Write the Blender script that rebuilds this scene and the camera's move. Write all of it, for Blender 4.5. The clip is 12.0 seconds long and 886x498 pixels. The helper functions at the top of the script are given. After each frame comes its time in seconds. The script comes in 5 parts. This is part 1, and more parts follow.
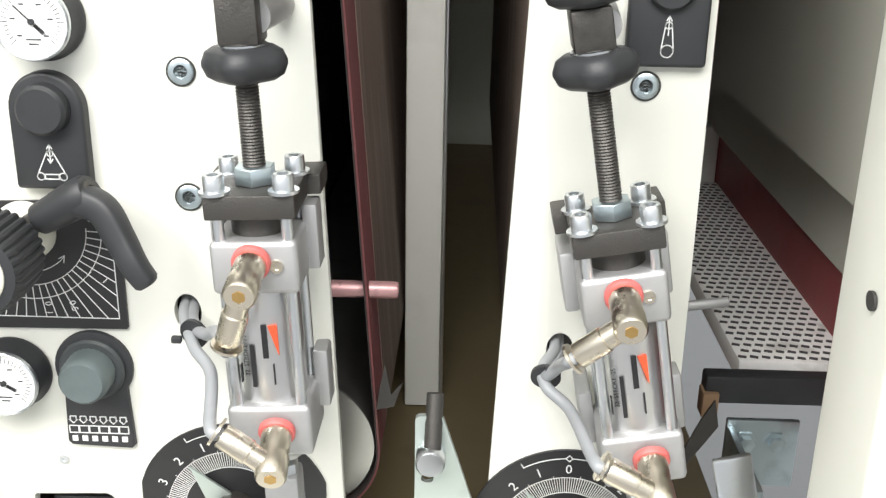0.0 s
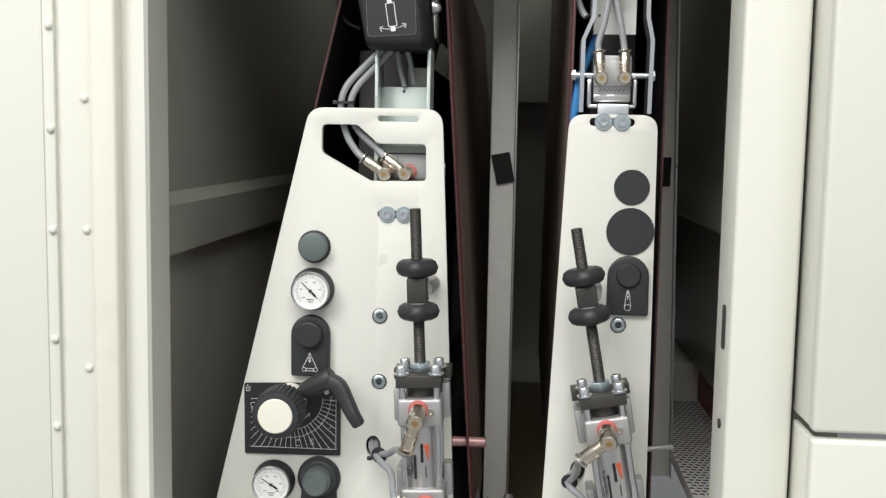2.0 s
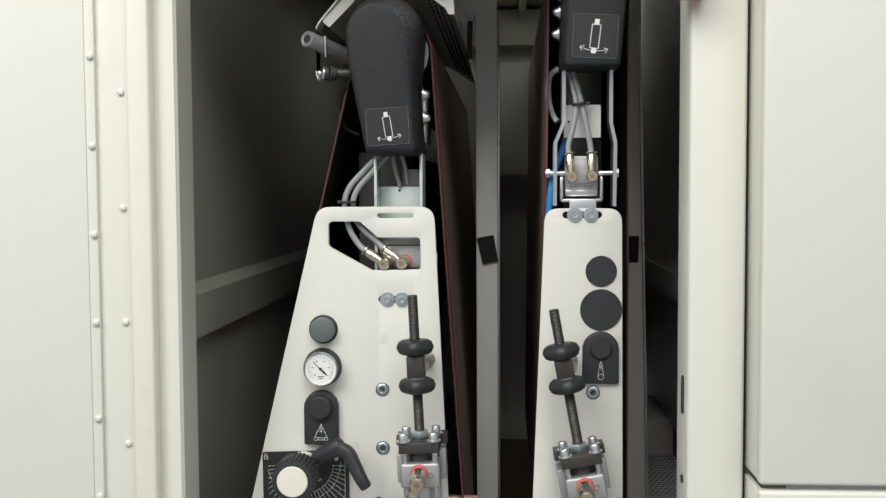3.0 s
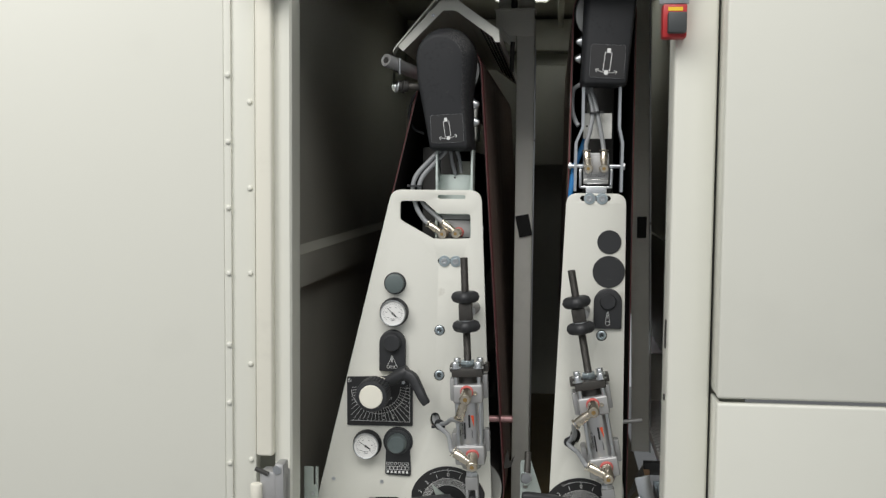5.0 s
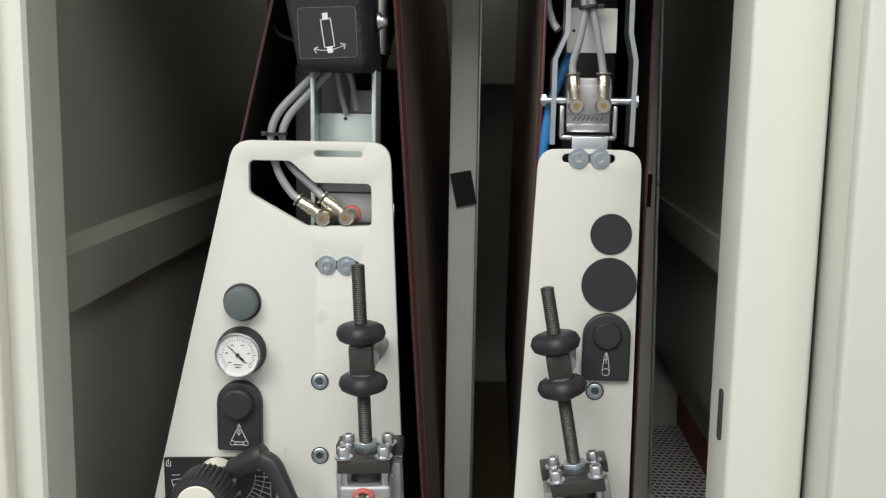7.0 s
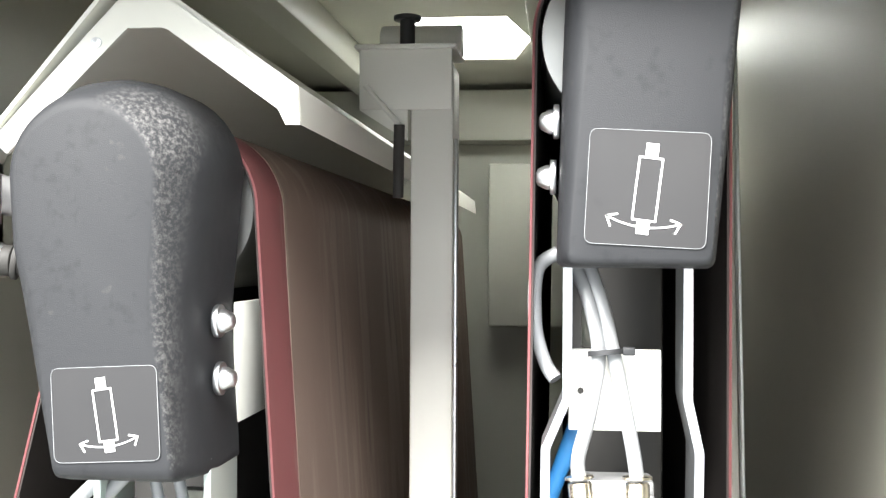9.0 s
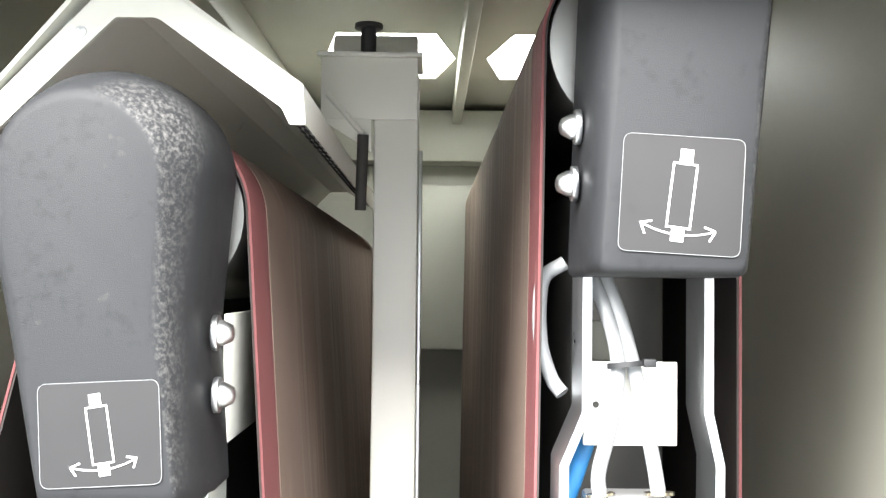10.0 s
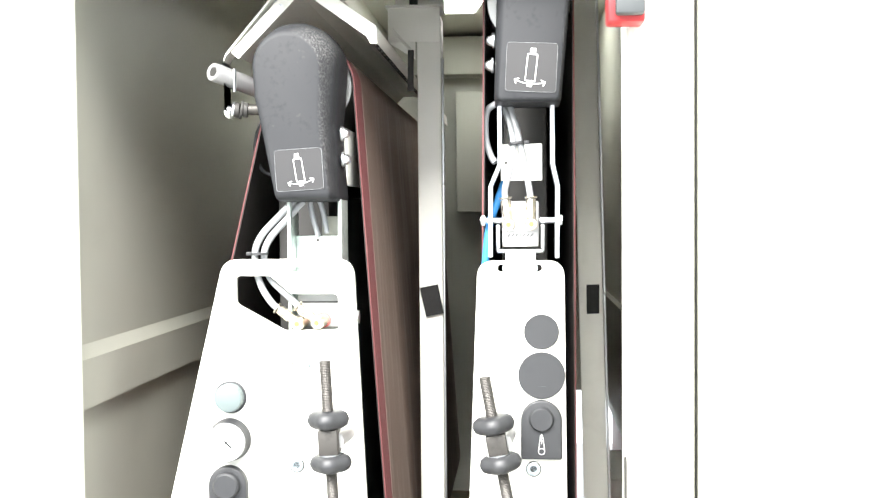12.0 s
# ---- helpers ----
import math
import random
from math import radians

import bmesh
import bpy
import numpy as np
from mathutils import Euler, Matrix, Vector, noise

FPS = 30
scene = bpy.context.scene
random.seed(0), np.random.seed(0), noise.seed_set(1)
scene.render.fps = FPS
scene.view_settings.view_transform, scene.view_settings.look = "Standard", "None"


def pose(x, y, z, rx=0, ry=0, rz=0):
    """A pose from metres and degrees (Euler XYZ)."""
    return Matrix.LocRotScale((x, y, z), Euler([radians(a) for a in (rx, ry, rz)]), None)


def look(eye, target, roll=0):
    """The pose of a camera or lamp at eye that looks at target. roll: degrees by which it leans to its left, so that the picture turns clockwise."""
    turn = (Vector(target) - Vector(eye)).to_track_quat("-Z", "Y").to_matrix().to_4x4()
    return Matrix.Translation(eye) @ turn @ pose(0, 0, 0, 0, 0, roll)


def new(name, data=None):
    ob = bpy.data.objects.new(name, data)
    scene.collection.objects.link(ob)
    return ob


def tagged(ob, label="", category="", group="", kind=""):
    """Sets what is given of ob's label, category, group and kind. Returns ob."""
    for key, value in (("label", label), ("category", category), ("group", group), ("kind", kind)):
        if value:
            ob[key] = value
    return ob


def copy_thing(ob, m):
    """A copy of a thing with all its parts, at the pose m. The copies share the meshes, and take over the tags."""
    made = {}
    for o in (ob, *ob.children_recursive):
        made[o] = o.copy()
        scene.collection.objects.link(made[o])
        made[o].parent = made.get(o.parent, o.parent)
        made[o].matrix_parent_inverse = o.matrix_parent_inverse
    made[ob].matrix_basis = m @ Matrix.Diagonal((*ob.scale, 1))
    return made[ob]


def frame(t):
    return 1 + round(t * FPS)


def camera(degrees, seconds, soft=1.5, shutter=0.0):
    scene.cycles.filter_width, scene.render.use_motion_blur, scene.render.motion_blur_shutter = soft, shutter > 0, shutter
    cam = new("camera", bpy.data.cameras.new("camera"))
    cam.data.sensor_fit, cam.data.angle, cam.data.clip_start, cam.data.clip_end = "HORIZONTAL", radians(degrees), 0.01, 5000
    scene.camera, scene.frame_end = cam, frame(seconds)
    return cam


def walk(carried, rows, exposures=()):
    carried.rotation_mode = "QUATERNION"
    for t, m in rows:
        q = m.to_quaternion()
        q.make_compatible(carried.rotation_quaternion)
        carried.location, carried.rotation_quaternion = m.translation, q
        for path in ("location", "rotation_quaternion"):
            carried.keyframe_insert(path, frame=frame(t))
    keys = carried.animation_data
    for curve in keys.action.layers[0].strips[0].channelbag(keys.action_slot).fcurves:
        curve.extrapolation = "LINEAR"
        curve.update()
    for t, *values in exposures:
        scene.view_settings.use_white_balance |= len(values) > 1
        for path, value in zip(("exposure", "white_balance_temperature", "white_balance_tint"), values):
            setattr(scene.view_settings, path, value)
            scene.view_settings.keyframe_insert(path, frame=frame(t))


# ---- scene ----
cam = camera(46.0, 12.0, soft=1.35)
PATH = [
    (0, (0.163, -0.582, 1.413), (0.12, 1.293, 0.719), 1.1),
    (0.5, (0.167, -0.786, 1.464), (-0.043, 1.134, 0.945), 0.9),
    (1, (0.142, -0.955, 1.459), (-0.081, 0.997, 1.085), 0.3),
    (1.5, (0.152, -1.057, 1.478), (-0.038, 0.912, 1.185), 0.1),
    (2, (0.155, -1.132, 1.498), (0.004, 0.85, 1.285), 1.0),
    (2.5, (0.152, -1.212, 1.53), (0.024, 0.779, 1.388), 0.2),
    (2.7, (0.149, -1.235, 1.542), (0.036, 0.759, 1.429), -0.4),
    (4.3, (0.225, -1.623, 1.56), (0.022, 0.363, 1.427), 1.4),
    (4.5, (0.208, -1.661, 1.563), (0.001, 0.324, 1.431), 0.9),
    (5, (0.181, -1.676, 1.556), (-0.028, 0.308, 1.41), 0.5),
    (5.5, (0.176, -1.612, 1.541), (-0.012, 0.372, 1.381), 0.6),
    (6, (0.223, -1.47, 1.526), (0.005, 0.499, 1.247), 0.8),
    (6.5, (0.177, -1.25, 1.52), (0.003, 0.698, 1.105), 1.4),
    (7, (0.158, -0.958, 1.584), (0.071, 1.015, 1.268), 0.9),
    (7.5, (0.216, -0.659, 1.613), (0.041, 1.331, 1.516), 2.4),
    (7.7, (0.279, -0.576, 1.635), (-0.129, 1.381, 1.576), 1.9),
    (9.3, (0.175, -0.479, 1.701), (0.093, 1.518, 1.752), -0.6),
    (9.5, (0.148, -0.471, 1.692), (0.193, 1.528, 1.766), 0.3),
    (10, (0.152, -0.471, 1.691), (0.174, 1.528, 1.758), 0.6),
    (10.5, (0.141, -0.491, 1.686), (0.184, 1.507, 1.765), 0.4),
    (11, (0.12, -0.574, 1.663), (0.176, 1.424, 1.728), 0.4),
    (11.5, (0.186, -0.802, 1.626), (0.145, 1.198, 1.607), 1.0),
    (12, (0.249, -1.132, 1.577), (0.1, 0.861, 1.509), -0.5),
]
EXPOSURES = [(0.0, 0.75), (0.5, 0.4), (1.0, 0.15), (1.5, 0.0), (2.5, -0.3), (4.5, -0.55), (6.0, -0.72), (6.6, -0.66), (7.0, -0.45), (7.7, -0.2), (9.3, 2.5),
             (10.5, 2.5), (11.2, 2.55), (12.0, 2.4)]
walk(cam, [(t, look(eye, target, roll)) for t, eye, target, roll in PATH], EXPOSURES)

# ---------------------------------------------------------------- world and lamps
world = bpy.data.worlds.new("hall_light")
scene.world = world
world.use_nodes = True
world.node_tree.nodes["Background"].inputs[0].default_value = (0.93, 0.97, 1.0, 1)
world.node_tree.nodes["Background"].inputs[1].default_value = 0.55


def area_lamp(name, eye, target, sx, sy, power, color=(1, 1, 1)):
    data = bpy.data.lights.new(name, "AREA")
    data.shape, data.size, data.size_y, data.energy, data.color = "RECTANGLE", sx, sy, power, color
    ob = new(name, data)
    ob.matrix_world = look(eye, target)
    return ob


area_lamp("hall_luminaire", (0.2, -2.7, 4.3), (0.1, 0, 1.2), 3.0, 1.8, 132, (1.0, 0.98, 0.95))
area_lamp("hall_luminaire", (-1.9, -2.6, 3.9), (0.0, 0, 1.2), 1.4, 2.5, 108, (1.0, 0.98, 0.95))


# ---------------------------------------------------------------- materials
def mat(name, color, rough=0.5, metal=0.0, scale=40.0, vary=0.12, bump=0.0, bump_scale=None, stretch=(1, 1, 1),
        rough_vary=0.1, second=None, second_at=0.62, spec=0.5, coat=0.0):
    m = bpy.data.materials.new(name)
    m.use_nodes = True
    nt = m.node_tree
    b = nt.nodes["Principled BSDF"]
    b.inputs["Metallic"].default_value = metal
    b.inputs["Specular IOR Level"].default_value = spec
    b.inputs["Coat Weight"].default_value = coat
    tc = nt.nodes.new("ShaderNodeTexCoord")
    mp = nt.nodes.new("ShaderNodeMapping")
    mp.inputs["Scale"].default_value = stretch
    nt.links.new(tc.outputs["Object"], mp.inputs[0])

    def tex(s, detail=5):
        n = nt.nodes.new("ShaderNodeTexNoise")
        n.inputs["Scale"].default_value = s
        n.inputs["Detail"].default_value = detail
        nt.links.new(mp.outputs[0], n.inputs[0])
        return n

    fine, broad = tex(scale), tex(scale * 0.17, 3)
    add = nt.nodes.new("ShaderNodeMath")
    add.operation = "ADD"
    nt.links.new(fine.outputs[0], add.inputs[0])
    nt.links.new(broad.outputs[0], add.inputs[1])
    half = nt.nodes.new("ShaderNodeMath")
    half.operation = "MULTIPLY"
    half.inputs[1].default_value = 0.68
    nt.links.new(add.outputs[0], half.inputs[0])
    ramp = nt.nodes.new("ShaderNodeValToRGB")
    lo = [max(0.0, c * (1 - vary)) for c in color]
    hi = [min(1.0, c * (1 + vary)) for c in color]
    ramp.color_ramp.elements[0].position, ramp.color_ramp.elements[1].position = 0.36, 0.62
    ramp.color_ramp.elements[0].color, ramp.color_ramp.elements[1].color = (*lo, 1), (*hi, 1)
    nt.links.new(half.outputs[0], ramp.inputs[0])
    col = ramp.outputs[0]
    if second:
        worn = tex(scale * 0.5, 8)
        r2 = nt.nodes.new("ShaderNodeValToRGB")
        r2.color_ramp.elements[0].position, r2.color_ramp.elements[1].position = second_at, second_at + 0.08
        nt.links.new(worn.outputs[0], r2.inputs[0])
        mix = nt.nodes.new("ShaderNodeMix")
        mix.data_type = "RGBA"
        nt.links.new(r2.outputs[0], mix.inputs[0])
        nt.links.new(col, mix.inputs[6])
        mix.inputs[7].default_value = (*second, 1)
        col = mix.outputs[2]
    nt.links.new(col, b.inputs["Base Color"])
    rr = nt.nodes.new("ShaderNodeMapRange")
    rr.inputs[3].default_value, rr.inputs[4].default_value = max(0.03, rough - rough_vary), min(1, rough + rough_vary)
    nt.links.new(half.outputs[0], rr.inputs[0])
    nt.links.new(rr.outputs[0], b.inputs["Roughness"])
    if bump:
        bn = nt.nodes.new("ShaderNodeBump")
        bn.inputs["Strength"].default_value = bump
        bn.inputs["Distance"].default_value = 0.001
        nt.links.new(tex(bump_scale or scale * 6).outputs[0], bn.inputs["Height"])
        nt.links.new(bn.outputs[0], b.inputs["Normal"])
    return m


M_PLATE = mat("white_powder_coat", (0.72, 0.72, 0.66), 0.38, scale=60, vary=0.025, bump=0.06, bump_scale=700, second=(0.58, 0.57, 0.51), second_at=0.70)
M_CAB = mat("cream_cabinet_paint", (0.70, 0.70, 0.63), 0.36, scale=6, vary=0.04, bump=0.05, bump_scale=500)
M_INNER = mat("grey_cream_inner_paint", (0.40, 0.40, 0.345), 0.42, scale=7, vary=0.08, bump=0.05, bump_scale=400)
M_POST = mat("pale_grey_post_paint", (0.72, 0.72, 0.67), 0.4, scale=25, vary=0.08, bump=0.08, bump_scale=300,
             second=(0.60, 0.59, 0.55), second_at=0.66)
M_BLACK = mat("black_plastic", (0.022, 0.023, 0.025), 0.45, scale=60, vary=0.25, bump=0.15, bump_scale=1500)
M_RUBBER = mat("black_moulded_cover", (0.020, 0.021, 0.023), 0.48, scale=170, vary=0.3, bump=0.2, bump_scale=2400,
               second=(0.045, 0.045, 0.045), second_at=0.69, spec=0.2)
# pale scuffs and dust on the cover's rounded shoulder, with its edge highlight painted in
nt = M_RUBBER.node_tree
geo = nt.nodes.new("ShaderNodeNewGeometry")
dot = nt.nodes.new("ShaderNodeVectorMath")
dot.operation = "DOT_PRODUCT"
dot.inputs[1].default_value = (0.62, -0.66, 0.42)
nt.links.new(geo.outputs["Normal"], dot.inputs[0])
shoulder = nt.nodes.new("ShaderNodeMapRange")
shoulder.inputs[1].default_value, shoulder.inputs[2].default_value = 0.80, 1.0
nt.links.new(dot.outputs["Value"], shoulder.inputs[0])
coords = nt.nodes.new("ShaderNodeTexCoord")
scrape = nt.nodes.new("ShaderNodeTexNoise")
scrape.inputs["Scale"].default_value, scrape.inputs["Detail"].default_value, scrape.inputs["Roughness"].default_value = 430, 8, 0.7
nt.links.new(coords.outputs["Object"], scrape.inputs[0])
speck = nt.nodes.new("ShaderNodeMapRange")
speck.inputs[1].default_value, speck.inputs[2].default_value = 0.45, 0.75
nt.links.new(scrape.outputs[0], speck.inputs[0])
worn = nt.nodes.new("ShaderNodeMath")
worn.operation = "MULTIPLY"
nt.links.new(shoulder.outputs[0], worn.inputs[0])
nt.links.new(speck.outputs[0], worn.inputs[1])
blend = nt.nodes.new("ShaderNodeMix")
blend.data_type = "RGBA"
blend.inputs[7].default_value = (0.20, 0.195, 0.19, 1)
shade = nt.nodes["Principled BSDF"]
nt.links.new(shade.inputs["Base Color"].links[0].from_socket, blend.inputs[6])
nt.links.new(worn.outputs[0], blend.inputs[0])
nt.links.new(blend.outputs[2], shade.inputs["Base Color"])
M_LABEL = mat("black_label_film", (0.016, 0.016, 0.017), 0.42, scale=80, vary=0.3)
M_WHITE = mat("white_print", (0.72, 0.73, 0.72), 0.5, scale=90, vary=0.05)
M_STEEL = mat("dark_oiled_steel", (0.055, 0.052, 0.048), 0.42, 0.6, scale=90, vary=0.4, bump=0.3, bump_scale=900,
              second=(0.12, 0.11, 0.095), second_at=0.6)
M_ZINC = mat("zinc_plated_steel", (0.62, 0.64, 0.66), 0.28, 1.0, scale=120, vary=0.15, bump=0.05)
M_BLUEZINC = mat("blue_zinc_plate", (0.50, 0.57, 0.60), 0.34, 1.0, scale=60, vary=0.18, bump=0.08)
M_GALV = mat("galvanised_sheet", (0.50, 0.56, 0.53), 0.42, 0.75, scale=45, vary=0.15, bump=0.1,
             second=(0.36, 0.42, 0.40), second_at=0.6)
M_ALU = mat("cast_aluminium", (0.44, 0.44, 0.44), 0.5, 0.75, scale=90, vary=0.08, bump=0.12, bump_scale=1400)
M_ALUTUBE = mat("anodised_aluminium", (0.62, 0.62, 0.62), 0.3, 0.9, scale=60, vary=0.05, stretch=(1, 1, 0.05))
M_BRASS = mat("nickel_plated_brass", (0.66, 0.60, 0.50), 0.24, 1.0, scale=120, vary=0.12)
M_BRASSCORE = mat("brass_core", (0.55, 0.36, 0.14), 0.35, 1.0, scale=120, vary=0.12)
M_HOSE = mat("grey_nylon_hose", (0.27, 0.28, 0.29), 0.35, scale=70, vary=0.08)
M_BLUEHOSE = mat("blue_nylon_hose", (0.03, 0.20, 0.48), 0.35, scale=70, vary=0.08)
M_RED = mat("red_seal_ring", (0.55, 0.13, 0.12), 0.4, scale=70, vary=0.08)
M_REDPL = mat("red_plastic_housing", (0.42, 0.025, 0.028), 0.35, scale=40, vary=0.08)
M_YELLOW = mat("yellow_sticker", (0.80, 0.52, 0.03), 0.5, scale=40, vary=0.08)
M_ORANGE = mat("orange_red_print", (0.85, 0.11, 0.04), 0.45, scale=70, vary=0.05)
M_GREYKNOB = mat("grey_green_plastic", (0.10, 0.125, 0.125), 0.5, scale=70, vary=0.12, bump=0.1)
M_DARKGREY = mat("dark_grey_plastic", (0.045, 0.05, 0.052), 0.5, scale=70, vary=0.15, bump=0.1)
M_CREAMCAP = mat("cream_plastic_cap", (0.78, 0.76, 0.66), 0.4, scale=60, vary=0.03)
M_FACE = mat("gauge_dial_face", (0.80, 0.80, 0.78), 0.4, scale=60, vary=0.02)
M_BELT = mat("brown_abrasive_cloth", (0.135, 0.098, 0.078), 0.7, scale=55, vary=0.34, bump=0.6, bump_scale=900,
             stretch=(1.6, 1.6, 0.10), second=(0.225, 0.180, 0.145), second_at=0.52)
M_BELTEDGE = mat("red_abrasive_margin", (0.150, 0.046, 0.048), 0.65, scale=60, vary=0.22, bump=0.4, bump_scale=1200,
                 stretch=(3, 3, 0.3), second=(0.20, 0.10, 0.09), second_at=0.62)
M_BELTBACK = mat("dark_belt_backing", (0.03, 0.024, 0.022), 0.7, scale=60, vary=0.2)
M_ROLL = mat("turned_roller_steel", (0.55, 0.55, 0.53), 0.3, 1.0, scale=60, vary=0.1)
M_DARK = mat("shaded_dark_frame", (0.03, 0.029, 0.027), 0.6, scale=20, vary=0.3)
M_MAT = mat("pale_ribbed_conveyor_mat", (0.85, 0.85, 0.83), 0.5, scale=40, vary=0.06, second=(0.66, 0.65, 0.62))
M_SLOTS = mat("dark_mat_recess", (0.05, 0.05, 0.05), 0.7, scale=40, vary=0.2)
M_REDBAND = mat("dark_red_paint", (0.22, 0.022, 0.026), 0.4, scale=20, vary=0.1)
M_COPPER = mat("stained_pink_rod", (0.42, 0.24, 0.24), 0.35, 0.4, scale=200, vary=0.3, second=(0.12, 0.08, 0.08))
M_FOAM = mat("black_foam_tape", (0.012, 0.012, 0.012), 0.85, scale=200, vary=0.4, bump=0.5)
M_WOOD = mat("brown_fibre_board", (0.22, 0.14, 0.08), 0.7, scale=40, vary=0.2)
M_OLIVE = mat("brown_oiled_table", (0.10, 0.078, 0.04), 0.55, scale=25, vary=0.3)
M_FLOOR = mat("grey_hall_floor", (0.22, 0.22, 0.22), 0.5, scale=8, vary=0.15, bump=0.05)
M_WHITEPLATE = mat("white_metal_plate", (0.74, 0.74, 0.70), 0.35, scale=40, vary=0.04, second=(0.35, 0.24, 0.14), second_at=0.74)

GLOW = bpy.data.materials.new("lamp_diffuser")
GLOW.use_nodes = True
g = GLOW.node_tree.nodes["Principled BSDF"]
g.inputs["Emission Color"].default_value = (0.97, 1.0, 0.95, 1)
g.inputs["Emission Strength"].default_value = 2.1


# ---------------------------------------------------------------- helpers
def thing(name, loc, label, category, group="", rot=(0, 0, 0)):
    ob = new(name)
    ob.empty_display_size = 0.02
    ob.matrix_basis = pose(*loc, *rot)
    return tagged(ob, label, category, group)


def part(name, bm, material, parent=None, label="", at=None, smooth=40):
    """Links a bmesh as one mesh object under a thing or part; at: subtract this base from the vertices."""
    if at is not None:
        bmesh.ops.translate(bm, verts=bm.verts, vec=-Vector(at))
    bmesh.ops.recalc_face_normals(bm, faces=bm.faces)
    me = bpy.data.meshes.new(name)
    bm.to_mesh(me)
    bm.free()
    me.materials.append(material)
    if smooth:
        me.polygons.foreach_set("use_smooth", [True] * len(me.polygons))
        me.set_sharp_from_angle(angle=radians(smooth))
    ob = new(name, me)
    if parent is not None:
        ob.parent = parent
    if label:
        ob["label"] = label
    return ob


def structure(name, bm, material, label, category):
    return tagged(part(name, bm, material), label, category, kind="structure")


def bevel(bm, w, seg=2, geom=None):
    if w > 0:
        ed = geom or [e for e in bm.edges if len(e.link_faces) == 2 and e.calc_face_angle(0) > 0.6]
        bmesh.ops.bevel(bm, geom=ed, offset=w, segments=seg, affect="EDGES", profile=0.5, clamp_overlap=True)
    return bm


def add_box(bm, lo, hi, rot=None):
    lo, hi = Vector(lo), Vector(hi)
    m = Matrix.Translation((lo + hi) / 2)
    if rot:
        m = m @ Euler([radians(a) for a in rot]).to_matrix().to_4x4()
    m = m @ Matrix.Diagonal((*(hi - lo), 1))
    bmesh.ops.create_cube(bm, size=1, matrix=m)
    return bm


def box(lo, hi, w=0.0, rot=None, seg=2):
    return bevel(add_box(bmesh.new(), lo, hi, rot), w, seg)


def frame_to(p0, p1):
    d = Vector(p1) - Vector(p0)
    q = Vector((0, 0, 1)).rotation_difference(d.normalized())
    return Matrix.Translation(p0) @ q.to_matrix().to_4x4(), d.length


def add_cyl(bm, p0, p1, r0, r1=None, seg=24, turn=0.0):
    m, n = frame_to(p0, p1)
    bmesh.ops.create_cone(bm, cap_ends=True, segments=seg, radius1=r0, radius2=r0 if r1 is None else r1, depth=n,
                          matrix=m @ pose(0, 0, n / 2, 0, 0, turn))
    return bm


def cyl(p0, p1, r0, r1=None, seg=24, w=0.0, turn=0.0):
    bm = add_cyl(bmesh.new(), p0, p1, r0, r1, seg, turn)
    if w:
        bevel(bm, w, 2, [e for e in bm.edges if any(len(f.verts) > 4 for f in e.link_faces)])
    return bm


def lathe(profile, p0, p1, seg=32, ribs=None, closed=False):
    """Turned body: (radius, height) pairs from p0 towards p1; ribs: (count, depth, from, to) cut grooves."""
    m, _ = frame_to(p0, p1)
    bm = bmesh.new()
    rings = []
    for r, h in profile:
        ring = []
        for i in range(seg):
            a = 2 * math.pi * i / seg
            rr = r
            if ribs and ribs[2] <= h <= ribs[3]:
                rr = r - ribs[1] * (1 if i % max(1, seg // ribs[0]) == 0 else 0)
            ring.append(bm.verts.new(m @ Vector((rr * math.cos(a), rr * math.sin(a), h))))
        rings.append(ring)
    for a, b in zip(rings, rings[1:]):
        for i in range(seg):
            bm.faces.new((a[i], a[(i + 1) % seg], b[(i + 1) % seg], b[i]))
    if closed:
        a, b = rings[-1], rings[0]
        for i in range(seg):
            bm.faces.new((a[i], a[(i + 1) % seg], b[(i + 1) % seg], b[i]))
    else:
        bm.faces.new(rings[0])
        bm.faces.new(rings[-1])
    return bm


def smooth_line(pts, n=8):
    pts = [Vector(p) for p in pts]
    ext = [pts[0] * 2 - pts[1], *pts, pts[-1] * 2 - pts[-2]]
    out = []
    for a, b, c, d in zip(ext, ext[1:], ext[2:], ext[3:]):
        for k in range(n):
            t = k / n
            out.append(0.5 * (2 * b + (c - a) * t + (2 * a - 5 * b + 4 * c - d) * t * t + (3 * b - a - 3 * c + d) * t ** 3))
    return out + [pts[-1]]


def hose(pts, r, seg=12, n=8):
    line = smooth_line(pts, n)
    bm = bmesh.new()
    rings = []
    up = Vector((0.13, 0.27, 0.95))
    for i, p in enumerate(line):
        d = (line[min(i + 1, len(line) - 1)] - line[max(i - 1, 0)]).normalized()
        u = d.cross(up).normalized()
        v = d.cross(u)
        rings.append([bm.verts.new(p + (u * math.cos(a) + v * math.sin(a)) * r) for a in [2 * math.pi * k / seg for k in range(seg)]])
    for a, b in zip(rings, rings[1:]):
        for i in range(seg):
            bm.faces.new((a[i], a[(i + 1) % seg], b[(i + 1) % seg], b[i]))
    bm.faces.new(rings[0])
    bm.faces.new(rings[-1])
    return bm


